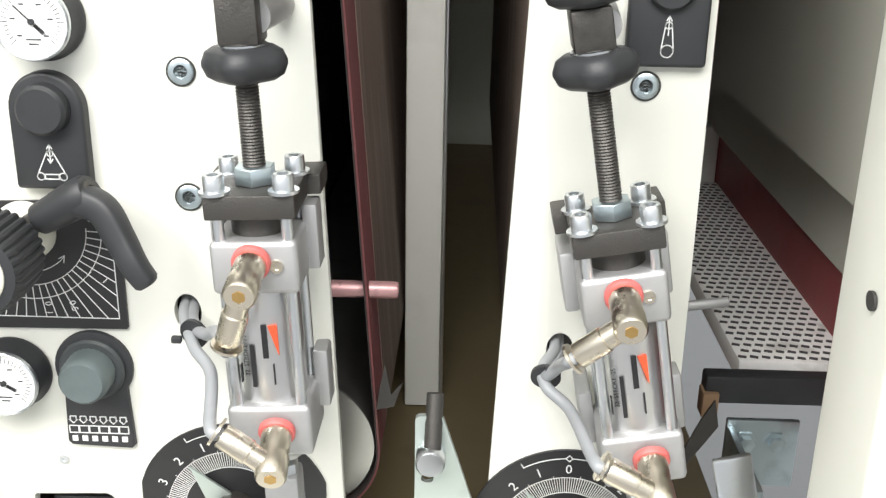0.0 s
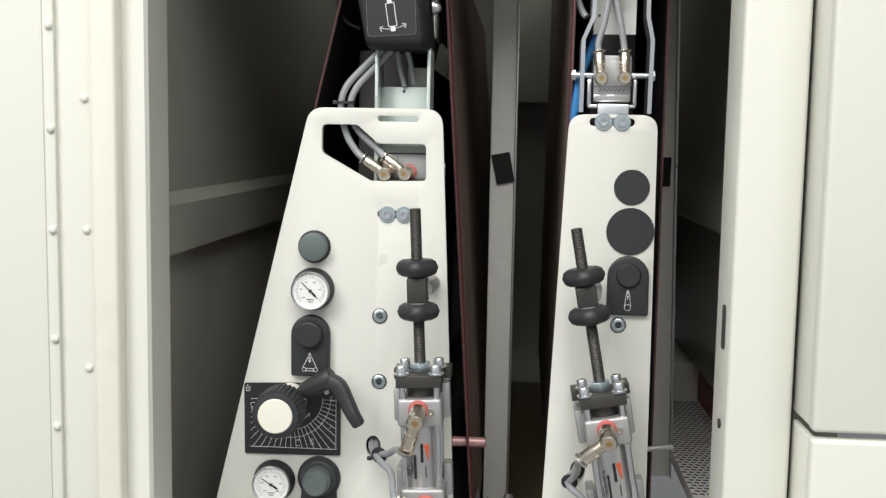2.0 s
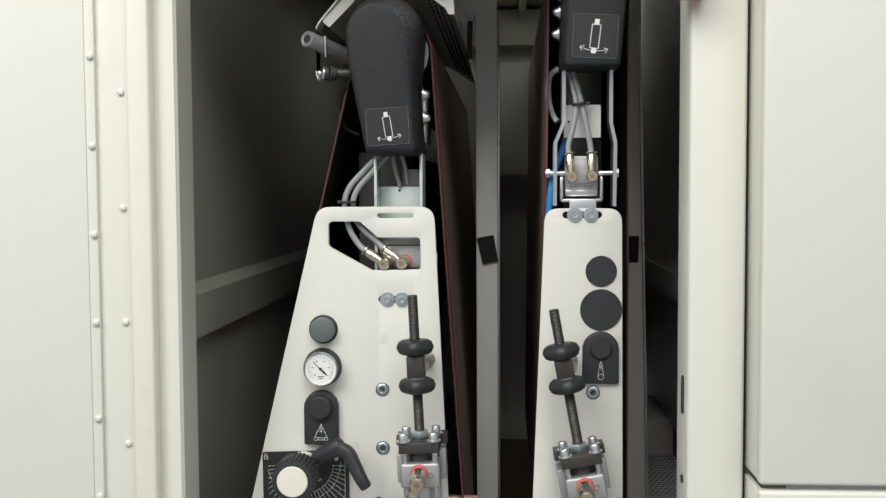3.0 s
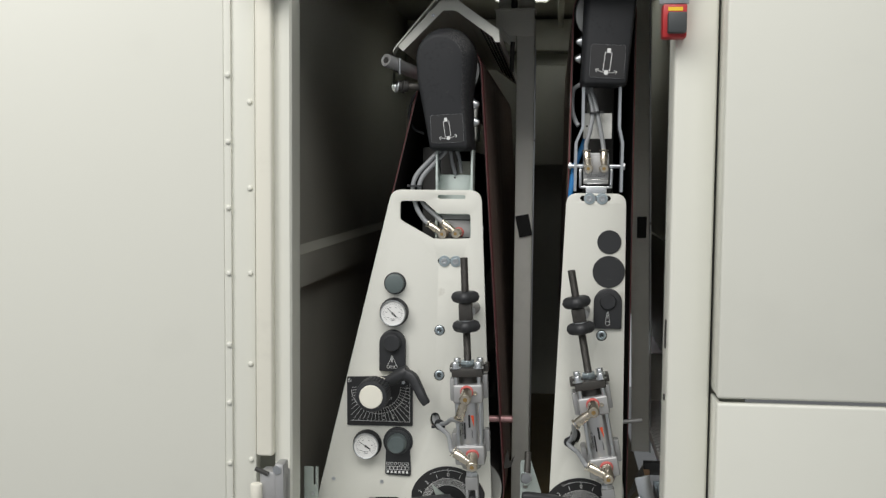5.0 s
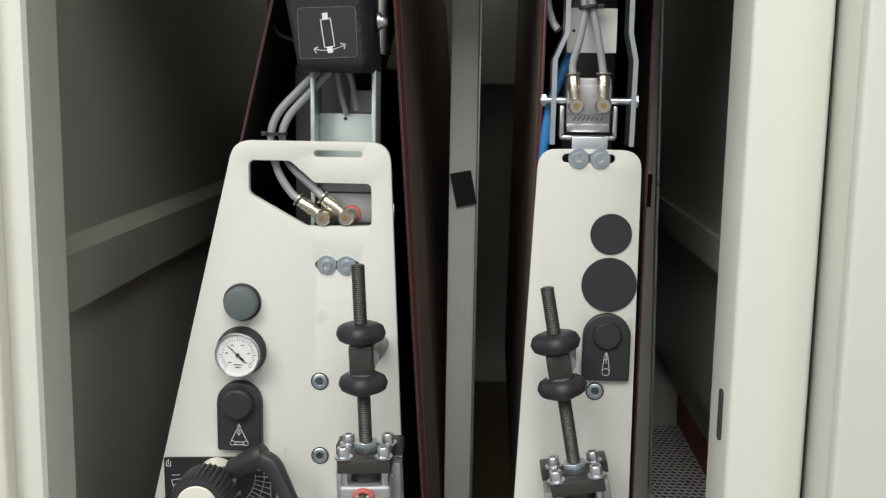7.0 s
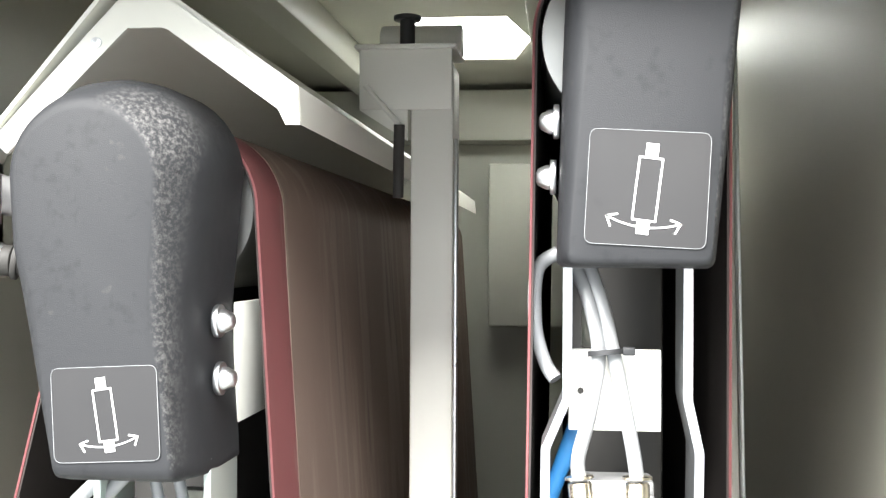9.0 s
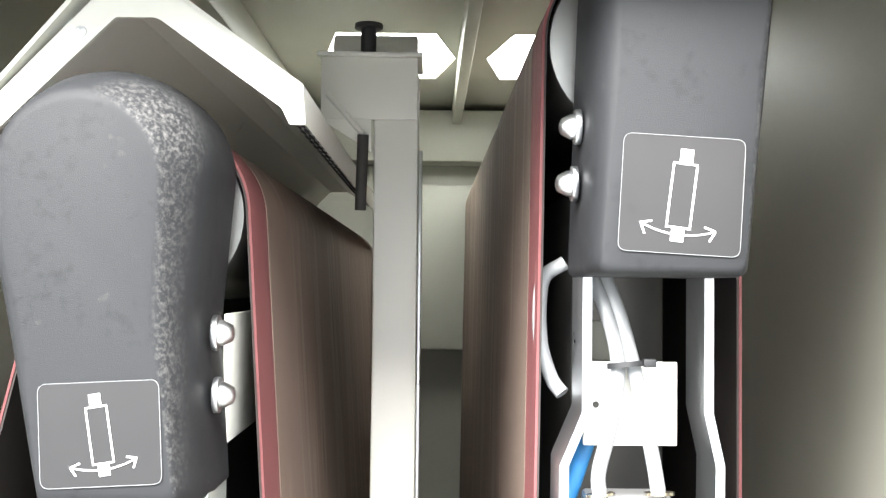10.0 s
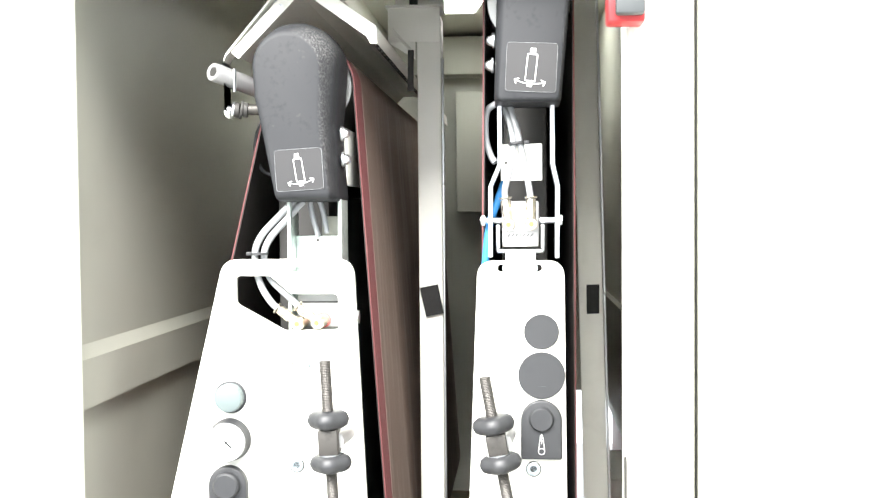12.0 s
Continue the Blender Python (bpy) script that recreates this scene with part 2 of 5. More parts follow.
def rounded(pts, n=6):
    """Outline of (x, z, radius) corners as a closed list of 2D points."""
    out = []
    k = len(pts)
    for i in range(k):
        p, a, b = Vector(pts[i][:2]), Vector(pts[i - 1][:2]), Vector(pts[(i + 1) % k][:2])
        r = pts[i][2] if len(pts[i]) > 2 else 0
        if r <= 0:
            out.append(p)
            continue
        u, v = (a - p).normalized(), (b - p).normalized()
        ang = u.angle(v)
        d = min(r / math.tan(ang / 2), (a - p).length * 0.49, (b - p).length * 0.49)
        s, e = p + u * d, p + v * d
        for j in range(n + 1):
            t = j / n
            out.append(s * (1 - t) ** 2 + p * 2 * t * (1 - t) + e * t * t)
    return out


def ring2d(cx, cz, r, n=24, rz=None):
    return [Vector((cx + r * math.cos(2 * math.pi * i / n), cz + (rz or r) * math.sin(2 * math.pi * i / n))) for i in range(n)]


def slot2d(x0, x1, cz, h, n=8):
    pts = [Vector((x1 + h * math.cos(a), cz + h * math.sin(a))) for a in [-math.pi / 2 + math.pi * i / n for i in range(n + 1)]]
    return pts + [Vector((x0 - h * math.cos(a), cz - h * math.sin(a))) for a in [-math.pi / 2 + math.pi * i / n for i in range(n + 1)]]


def sheet(outline, y0, y1, holes=(), w=0.0, seg=2):
    """A plate in the x-z plane with holes, from y0 (front) to y1."""
    bm = bmesh.new()
    edges = []
    for loop in (outline, *holes):
        vs = [bm.verts.new((p[0], y0, p[1])) for p in loop]
        edges += [bm.edges.new((vs[i], vs[(i + 1) % len(vs)])) for i in range(len(vs))]
    bmesh.ops.triangle_fill(bm, use_beauty=True, use_dissolve=False, edges=edges)
    faces = list(bm.faces)
    if not holes:
        bmesh.ops.dissolve_faces(bm, faces=faces)
        faces = list(bm.faces)
    ex = bmesh.ops.extrude_face_region(bm, geom=faces)
    bmesh.ops.translate(bm, verts=[v for v in ex["geom"] if isinstance(v, bmesh.types.BMVert)], vec=(0, y1 - y0, 0))
    bmesh.ops.recalc_face_normals(bm, faces=bm.faces)
    if w:
        rim = [e for e in bm.edges if len(e.link_faces) == 2 and e.calc_face_angle(0) > 1.2 and
               all(abs(v.co.y - y0) < 1e-6 for v in e.verts)]
        bmesh.ops.bevel(bm, geom=rim, offset=w, segments=seg, affect="EDGES", profile=0.5, clamp_overlap=True)
    return bm


def strokes(lines, width, y, depth=0.0004, bm=None):
    """Printed lines on an x-z face: each a list of (x, z)."""
    bm = bm or bmesh.new()
    for line in lines:
        for a, b in zip(line, line[1:]):
            a, b = Vector(a), Vector(b)
            d = (b - a)
            if d.length < 1e-7:
                continue
            u = d.normalized() * width * 0.5
            nrm = Vector((-u.y, u.x))
            a2, b2 = a - u * 0.6, b + u * 0.6
            q = [a2 + nrm, b2 + nrm, b2 - nrm, a2 - nrm]
            f = [bm.verts.new((p.x, y, p.y)) for p in q]
            k = [bm.verts.new((p.x, y + depth, p.y)) for p in q]
            bm.faces.new(f)
            for i in range(4):
                bm.faces.new((f[i], f[(i + 1) % 4], k[(i + 1) % 4], k[i]))
    return bm


def arc(cx, cz, r, a0, a1, n=24):
    return [(cx + r * math.cos(radians(a0 + (a1 - a0) * i / n)), cz + r * math.sin(radians(a0 + (a1 - a0) * i / n))) for i in range(n + 1)]


def lettering(body, size, loc, turn=0.0):
    """Raised print on a face that looks along -y, centred at loc, turned in its plane (degrees, ccw)."""
    cu = bpy.data.curves.new("lettering", "FONT")
    cu.body, cu.size, cu.align_x, cu.align_y, cu.extrude = body, size, "CENTER", "CENTER", 0.0001
    ob = new("lettering", cu)
    bpy.context.view_layer.update()
    me = bpy.data.meshes.new_from_object(ob.evaluated_get(bpy.context.evaluated_depsgraph_get()))
    bpy.data.objects.remove(ob)
    bm = bmesh.new()
    bm.from_mesh(me)
    bmesh.ops.transform(bm, verts=bm.verts, matrix=Matrix.Translation(loc) @ pose(0, 0, 0, 0, -turn, 0) @ pose(0, 0, 0, 90, 0, 0))
    return bm


def join(*bms):
    out = bmesh.new()
    for b in bms:
        me = bpy.data.meshes.new("tmp")
        b.to_mesh(me)
        b.free()
        out.from_mesh(me)
        bpy.data.meshes.remove(me)
    return out


# ---------------------------------------------------------------- the cabinet
Y_DOOR = -0.13
structure("ground", box((-6, -6, -0.05), (6, 6, 0.0)), M_FLOOR, "grey smooth concrete factory hall floor", "floor")
def rail_profile(pts):
    """A folded rail along y with an (x, z) section."""
    return sheet([Vector(p) for p in pts], -0.050, 1.36)


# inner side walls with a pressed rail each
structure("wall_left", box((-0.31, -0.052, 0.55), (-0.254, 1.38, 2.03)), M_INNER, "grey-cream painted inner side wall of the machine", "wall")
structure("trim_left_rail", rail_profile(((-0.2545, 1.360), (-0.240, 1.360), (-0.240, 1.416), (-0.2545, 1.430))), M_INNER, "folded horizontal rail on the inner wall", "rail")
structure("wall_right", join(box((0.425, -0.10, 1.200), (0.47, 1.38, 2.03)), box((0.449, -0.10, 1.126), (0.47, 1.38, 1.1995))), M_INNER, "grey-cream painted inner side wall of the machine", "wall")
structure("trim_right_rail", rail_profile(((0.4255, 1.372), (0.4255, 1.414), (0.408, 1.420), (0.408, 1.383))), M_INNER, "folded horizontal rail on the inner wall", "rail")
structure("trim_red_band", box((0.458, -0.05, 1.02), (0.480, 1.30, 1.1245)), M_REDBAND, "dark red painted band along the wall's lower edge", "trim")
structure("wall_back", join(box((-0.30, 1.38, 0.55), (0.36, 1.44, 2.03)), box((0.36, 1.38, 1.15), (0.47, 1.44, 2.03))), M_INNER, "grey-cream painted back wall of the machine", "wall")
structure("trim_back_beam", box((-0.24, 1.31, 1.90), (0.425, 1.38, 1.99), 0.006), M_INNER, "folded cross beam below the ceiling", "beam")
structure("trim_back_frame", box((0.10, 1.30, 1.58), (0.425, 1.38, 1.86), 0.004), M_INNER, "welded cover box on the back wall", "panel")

hexes = []
for hx in (0.0930, 0.3140):
    hexes.append([Vector((hx + dx, 0.952 + dy)) for dx, dy in ((0.089, 0.0), (0.062, 0.142), (-0.062, 0.142), (-0.089, 0.0), (-0.062, -0.142), (0.062, -0.142))])
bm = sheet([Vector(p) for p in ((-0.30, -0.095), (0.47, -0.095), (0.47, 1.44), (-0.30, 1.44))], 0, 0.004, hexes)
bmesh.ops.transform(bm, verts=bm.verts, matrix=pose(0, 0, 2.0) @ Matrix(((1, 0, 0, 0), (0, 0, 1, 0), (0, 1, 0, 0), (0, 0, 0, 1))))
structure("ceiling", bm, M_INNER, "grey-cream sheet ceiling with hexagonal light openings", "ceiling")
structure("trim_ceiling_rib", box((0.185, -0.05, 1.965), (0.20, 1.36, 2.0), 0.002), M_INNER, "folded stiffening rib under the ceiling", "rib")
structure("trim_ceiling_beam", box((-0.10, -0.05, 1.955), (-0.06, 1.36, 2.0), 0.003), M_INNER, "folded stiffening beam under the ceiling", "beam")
lamp = thing("ceiling_lamp", (0.205, 0.952, 2.0045), "bright white lamp shining through hexagonal ceiling openings", "lamp")
part("diffuser", box((-0.215, -0.16, 0.0), (0.215, 0.16, 0.01)), GLOW, lamp)
part("housing", box((-0.23, -0.18, 0.012), (0.23, 0.18, 0.05), 0.003), M_INNER, lamp)

# front frame: jambs, sill, lintel
bm = sheet([Vector(p) for p in ((-0.240, -0.126), (-0.216, -0.130), (-0.213, -0.126), (-0.2185, -0.055), (-0.240, -0.050))], 0.0, 1.65)
bmesh.ops.transform(bm, verts=bm.verts, matrix=pose(0, 0, 0.55) @ Matrix(((1, 0, 0, 0), (0, 0, 1, 0), (0, 1, 0, 0), (0, 0, 0, 1))))
structure("door_jamb_left", bm, M_CAB, "cream painted steel jamb of the service opening", "jamb")
jamb = structure("door_jamb_right", box((0.347, -0.172, 0.55), (0.4065, -0.10, 2.2), 0.005, seg=3), M_CAB, "cream painted steel jamb of the service opening", "jamb")
# near-black strip stands in for the shadow line of the seam
structure("trim_jamb_gap", box((0.4060, -0.160, 0.55), (0.4105, -0.12, 2.2)), M_DARK, "dark strip standing in for the shadow in the gap beside the cover panel", "gap")
structure("sill", join(box((-0.214, -0.155, 0.905), (0.347, -0.012, 0.944), 0.004), box((-0.24, -0.16, 0.55), (0.40, -0.14, 0.905))),
          M_CAB, "cream painted steel sill of the service opening", "sill")
# second box: unseen strip added below the lintel to shade the upper interior
structure("lintel", join(box((-0.24, -0.15, 1.97), (0.346, -0.056, 2.25), 0.004), box((-0.24, -0.0555, 1.840), (0.346, -0.03, 2.0), 0.004)), M_CAB, "unseen cream lintel, lowered by an added strip that shades the interior", "lintel")
panels = thing("cabinet_cover", (0.66, -0.226, 1.247), "cream painted steel cover panel with rounded edges", "panel", "outer covers")
part("sheet", box((-0.2512, -0.006, 0.003), (0.02, 0.010, 1.0), 0.004, seg=3), M_CAB, panels)
part("edge_fold", box((-0.2500, 0.0102, 0.005), (-0.2440, 0.070, 1.0), 0.001), M_CAB, panels)
low = thing("cabinet_cover", (0.66, -0.226, 0.75), "cream painted steel cover panel with rounded edges", "panel", "outer covers")
part("sheet", box((-0.2512, -0.006, -0.4), (-0.015, 0.010, 0.494), 0.004, seg=3), M_CAB, low)
part("edge_fold", box((-0.2500, 0.0102, -0.4), (-0.2440, 0.070, 0.492), 0.001), M_CAB, low)
side = thing("cabinet_end_cover", (0.70, -0.17, 1.247), "cream painted steel end panel beyond a dark gap", "panel", "outer covers")
part("panel", box((-0.012, 0.0, 0.0), (0.10, 0.03, 1.0), 0.004), M_CAB, side)
part("seal_strip", box((-0.018, 0.002, 0.02), (-0.012, 0.02, 0.12)), M_BLACK, side)

# the service door, folded back against the front
door = thing("service_door", (-0.31, Y_DOOR, 0.6), "opened cream painted steel service door with riveted hinge strip", "door")
part("leaf", box((-0.95, -0.004, 0.0), (-0.006, 0.028, 1.7), 0.004), M_CAB, door)
part("hinge_strip", join(box((-0.006, 0.004, 0.0), (0.040, 0.028, 1.7), 0.002), box((-0.011, -0.0015, 0.0), (0.004, 0.006, 1.7), 0.0015)), M_CAB, door)
part("edge_strip", box((0.044, -0.012, 0.52), (0.070, 0.012, 1.7), 0.004, seg=3), M_CREAMCAP, door, "pale rounded edge profile")
part("edge_strip", box((0.044, -0.012, 0.0), (0.070, 0.012, 0.44), 0.004, seg=3), M_CREAMCAP, door, "pale rounded edge profile")
rivet_head = bmesh.new()
bmesh.ops.create_uvsphere(rivet_head, u_segments=12, v_segments=8, radius=0.0042, matrix=Matrix.Diagonal((1, 0.6, 1, 1)))
rivet = part("rivet", rivet_head, M_CAB, door)
for i, (rx, rz, ry) in enumerate([(0.0, z, -0.003) for z in (0.44, 0.505, 0.60, 0.69, 0.80, 0.90, 1.0, 1.10)] +
                                 [(0.032, z, 0.003) for z in (0.51, 0.66, 0.80, 0.93, 1.06)]):
    ob = rivet if i == 0 else rivet.copy()
    if i:
        scene.collection.objects.link(ob)
        ob.parent = door
    ob.location = (rx, ry, rz)
hinge = thing("door_hinge", (-0.235, -0.15, 1.075), "grey cast metal door hinge with white roller", "hinge")
part("body", join(box((-0.018, -0.02, -0.045), (0.022, 0.012, 0.03), 0.004), box((0.008, -0.03, -0.045), (0.022, 0.0, 0.045), 0.003)), M_ALU, hinge)
part("roller", cyl((-0.022, -0.021, -0.018), (-0.022, -0.021, 0.012), 0.009, w=0.002), M_CREAMCAP, hinge)
part("pin", cyl((-0.024, -0.02, 0.034), (-0.004, -0.02, 0.026), 0.0035), M_DARK, hinge)
part("screw", cyl((0.012, -0.032, 0.036), (0.012, -0.02, 0.036), 0.007, seg=6), M_ZINC, hinge)
tagged(hinge, group="door hinges")
copy_thing(hinge, pose(-0.235, -0.15, 1.868))


# ---------------------------------------------------------------- sanding belts
def belt_loop(rollers, seg=14, t=0.0):
    """Outline round rollers (x, z, r), given clockwise from the top."""
    pts = []
    k = len(rollers)
    dirs = []
    for i in range(k):
        (x0, z0, r0), (x1, z1, r1) = rollers[i], rollers[(i + 1) % k]
        d = Vector((x1 - x0, z1 - z0))
        base = math.atan2(d.y, d.x)
        off = math.acos((r0 - r1) / d.length)
        dirs.append(base + off)
    for i in range(k):
        x, z, r = rollers[i]
        a0, a1 = dirs[i - 1], dirs[i]
        while a1 > a0:
            a1 -= 2 * math.pi
        n = max(2, int(seg * (a0 - a1)))
        pts += [Vector((x + (r + t) * math.cos(a0 + (a1 - a0) * j / n), z + (r + t) * math.sin(a0 + (a1 - a0) * j / n))) for j in range(n + 1)]
    return pts


def band(rollers, y0, y1, t0, t1):
    """A closed strip with thickness, round the rollers."""
    a, b = belt_loop(rollers, t=t0), belt_loop(rollers, t=t1)
    bm = bmesh.new()
    rows = [[bm.verts.new((p.x, y, p.y)) for p in loop] for loop, y in ((a, y0), (b, y0), (b, y1), (a, y1))]
    n = len(a)
    for r in range(4):
        for i in range(n):
            bm.faces.new((rows[r][i], rows[r][(i + 1) % n], rows[(r + 1) % 4][(i + 1) % n], rows[(r + 1) % 4][i]))
    return bm


def sanding_belt(name, rollers, label, y0, y1):
    ob = thing(name, (rollers[0][0], y0, 1.0), label, "sanding belt", "sanding belts")
    base = ob.location.copy()
    part("abrasive_cloth", band(rollers, y0 + 0.052, y1, 0.0, 0.0016), M_BELT, ob, "worn brown abrasive cloth", base)
    part("margin", band(rollers, y0, y0 + 0.052, 0.0, 0.0013), M_BELTEDGE, ob, "dark red unworn edge", base)
    part("backing", band(rollers, y0 + 0.0005, y1, -0.0012, -0.0001), M_BELTBACK, ob, "dark cloth backing", base)
    for x, z, r in rollers:
        part("roller", lathe([(r - 0.018, 0), (r - 0.014, 0.0), (r - 0.0035, 0.0), (r - 0.002, 0.002), (r - 0.002, y1 - y0 - 0.02), (r - 0.02, y1 - y0 - 0.02)],
                             (x, y0 + 0.008, z), (x, y1, z), 48), M_ROLL, ob, "turned steel roller", base)
    return ob


L_ROLLERS = [(0.0105, 1.725, 0.048), (0.050, 1.02, 0.055), (-0.155, 1.02, 0.05)]
R_ROLLERS = [(0.2590, 1.817, 0.050), (0.2550, 1.02, 0.055)]
sanding_belt("sanding_belt", L_ROLLERS, "wide brown sanding belt on a triangular roller unit", 0.06, 1.25)
sanding_belt("sanding_belt", R_ROLLERS, "wide brown sanding belt on a tall two-roller unit", 0.06, 1.25)


# frames inside the belts, their near-black colour standing in for the shade there
fr = thing("belt_unit_frame", (0.0, 0.1, 1.0), "steel frame inside the triangular belt unit, coloured dark for the shade there", "frame", "belt unit frames")
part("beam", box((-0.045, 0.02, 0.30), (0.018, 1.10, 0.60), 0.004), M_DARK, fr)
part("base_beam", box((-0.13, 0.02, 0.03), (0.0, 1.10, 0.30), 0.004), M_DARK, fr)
fr = thing("belt_unit_frame", (0.25, 0.1, 1.0), "steel frame inside the tall belt unit, coloured dark for the shade there", "frame", "belt unit frames")
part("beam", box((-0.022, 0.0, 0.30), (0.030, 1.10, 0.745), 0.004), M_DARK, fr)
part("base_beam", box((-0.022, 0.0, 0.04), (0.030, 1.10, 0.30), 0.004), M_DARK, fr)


# ---------------------------------------------------------------- posts and hood
post = thing("belt_guide_post", (0.12, 0.32, 0.98), "pale grey painted square post between the belts", "post", "guide posts")
b = post.location.copy()
part("tube", box((0.1085, 0.30, 0.926), (0.1415, 0.345, 1.848), 0.0025), M_POST, post, "", b)
part("edge_strip", box((0.1418, 0.302, 0.93), (0.1445, 0.312, 1.79), 0.0008), M_ZINC, post, "bare metal edge strip", b)
part("head_plate", box((0.069, 0.2965, 1.812), (0.1405, 0.2995, 1.858), 0.001), M_POST, post, "welded head plate", b)
part("cap", box((0.066, 0.292, 1.858), (0.144, 0.36, 1.8615), 0.001), M_POST, post, "", b)
part("gusset", sheet([Vector((0.069, 1.812)), Vector((0.1065, 1.812)), Vector((0.1065, 1.788))], 0.2968, 0.2995), M_POST, post, "", b)
part("stay", cyl((0.074, 0.294, 1.830), (0.101, 0.292, 1.800), 0.002), M_POST, post, "thin diagonal stay", b)
part("stay", cyl((0.101, 0.292, 1.800), (0.099, 0.30, 1.745), 0.0042), M_DARK, post, "thin dark stay", b)
part("pin", cyl((0.102, 0.325, 1.855), (0.102, 0.325, 1.886), 0.006), M_BLACK, post, "black locating pin", b)
part("pin_head", cyl((0.102, 0.325, 1.886), (0.102, 0.325, 1.890), 0.011, w=0.001), M_BLACK, post, "", b)
bar = thing("cross_tube", (0.105, 0.40, 1.884), "grey painted cross tube above the post", "tube")
part("tube", cyl((-0.036, 0, 0.0), (0.034, 0, 0.0), 0.0145, w=0.002), M_POST, bar)
strip = thing("guide_strip", (0.335, 0.36, 0.98), "grey sheet guide strip beside the tall belt", "strip", "guide posts")
b = strip.location.copy()
bm = box((0.3255, 0.342, 1.02), (0.3590, 0.346, 1.99), 0.001)
for v in bm.verts:
    v.co.x += (1.65 - v.co.z) * 0.022
part("sheet", bm, M_POST, strip, "", b)
bm = box((0.3595, 0.332, 1.02), (0.3620, 0.344, 1.99), 0.0006)
for v in bm.verts:
    v.co.x += (1.65 - v.co.z) * 0.022
part("edge", bm, M_ZINC, strip, "bright bare folded edge", b)


def tape(loc, w, h, tilt):
    ob = thing("foam_tape_patch", loc, "black torn foam tape patch stuck on the guide", "tape", "tape patches", (0, tilt, 0))
    bm = sheet(rounded([(-w, h * 0.96, 0.001), (w * 0.9, h, 0.001), (w, -h * 0.93, 0.001), (-w * 0.82, -h, 0.001)]), -0.003, 0.0, (), 0.0008)
    part("tape", bm, M_FOAM, ob)


tape((0.126, 0.2985, 1.457), 0.0135, 0.021, -9)
tape((0.349, 0.341, 1.455), 0.0095, 0.021, 2)

# hood over the triangular belt: folded, slotted sheet
hood = thing("dust_hood", (0.0, 0.09, 1.80), "folded cream sheet dust hood with rows of slots", "hood")
b = hood.location.copy()
prof = [(x + 0.003, z + 0.003) for x, z in ((-0.078, 1.757), (-0.012, 1.826), (-0.008, 1.829), (0.018, 1.829), (0.022, 1.827), (0.086, 1.781), (0.0875, 1.764))]


def folded(profile, y0, y1, t):
    bm = bmesh.new()
    rows = []
    for y, off in ((y0, 0), (y0, t), (y1, t), (y1, 0)):
        rows.append([bm.verts.new((x, y, z + off)) for x, z in profile])
    n = len(profile)
    for r in range(4):
        for i in range(n - 1):
            bm.faces.new((rows[r][i], rows[r][i + 1], rows[(r + 1) % 4][i + 1], rows[(r + 1) % 4][i]))
    for i in (0, n - 1):
        bm.faces.new([rows[r][i] for r in range(4)])
    return bm


part("sheet", folded(prof, 0.032, 1.15, 0.003), M_PLATE, hood, "", b, smooth=20)
inner = [(x + 0.003, z + 0.003) for x, z in ((-0.070, 1.750), (-0.006, 1.8135), (-0.004, 1.815), (0.014, 1.815), (0.017, 1.814), (0.076, 1.772), (0.080, 1.764))]
part("front_flange", sheet([Vector(p) for p in prof] + [Vector(p) for p in reversed(inner)], 0.0295, 0.0325), M_PLATE, hood, "", b, smooth=0)
bm = bmesh.new()
for row, s in enumerate((0.34, 0.48, 0.62, 0.76)):
    for i in range(30):
        y = 0.085 + i * 0.032 + (row % 2) * 0.016
        x, z = 0.025 + s * 0.064, 1.830 - s * 0.046
        add_box(bm, (x - 0.0022, y, z - 0.0018), (x + 0.0022, y + 0.009, z + 0.0010), (0, 35.7, 0))
tagged(part("slot", bm, M_SLOTS, hood, "dark punched slots", b, smooth=0), kind="stuff")
for x, z in ((-0.044, 1.7925), (-0.026, 1.8115)):
    part("bolt", lathe([(0.0, 0.0), (0.006, 0.0), (0.006, 0.002), (0.0045, 0.006), (0.0, 0.007)], (x, 0.045, z + 0.003), (x - 0.5, 0.045, z + 0.5), 12), M_ZINC, hood, "zinc bolt", b)
part("screw", lathe([(0.0030, 0.0), (0.0028, 0.0012), (0.0, 0.0016)], (-0.018, 0.0295, 1.8105), (-0.018, -1, 1.8105), 12), M_ZINC, hood, "zinc screw", b)

# swivel tube with its bracket beside the triangular unit
arm = thing("swivel_tube", (-0.09, 0.0, 1.727), "bare steel tube end on a bent bracket", "tube")
b = arm.location.copy()
bm = lathe([(0.0058, 0.0), (0.0068, -0.0006), (0.0098, -0.0006), (0.0106, 0.0008), (0.0106, 0.13), (0.004, 0.13)], (-0.094, 0.022, 1.738), (-0.022, 0.135, 1.712), 28)
part("tube", bm, M_ALU, arm, "", b)
part("bore", cyl((-0.0943, 0.0212, 1.7381), (-0.091, 0.026, 1.737), 0.0057, seg=6), M_DARK, arm, "dark open bore", b)
bar_pts = [(-0.014, 1.8345), (-0.081, 1.7560), (-0.0835, 1.7500), (-0.0835, 1.6920), (-0.0815, 1.6870)]
part("bracket", folded(bar_pts, 0.028, 0.056, 0.0035), M_PLATE, arm, "bent pale flat bar", b, smooth=0)
for x0, x1, r, m in ((-0.0870, -0.0800, 0.0052, M_ZINC), (-0.0795, -0.0765, 0.0098, M_ZINC), (-0.0760, -0.0700, 0.0085, M_DARK), (-0.0695, -0.0665, 0.0105, M_DARK), (-0.0660, -0.0600, 0.0085, M_DARK),
                     (-0.0595, -0.0400, 0.0062, M_STEEL)):
    part("washer_stack", cyl((x0, 0.042, 1.697), (x1, 0.043, 1.6965), r, seg=20, w=0.0006), m, arm, "stacked washers on a cross bolt", b)
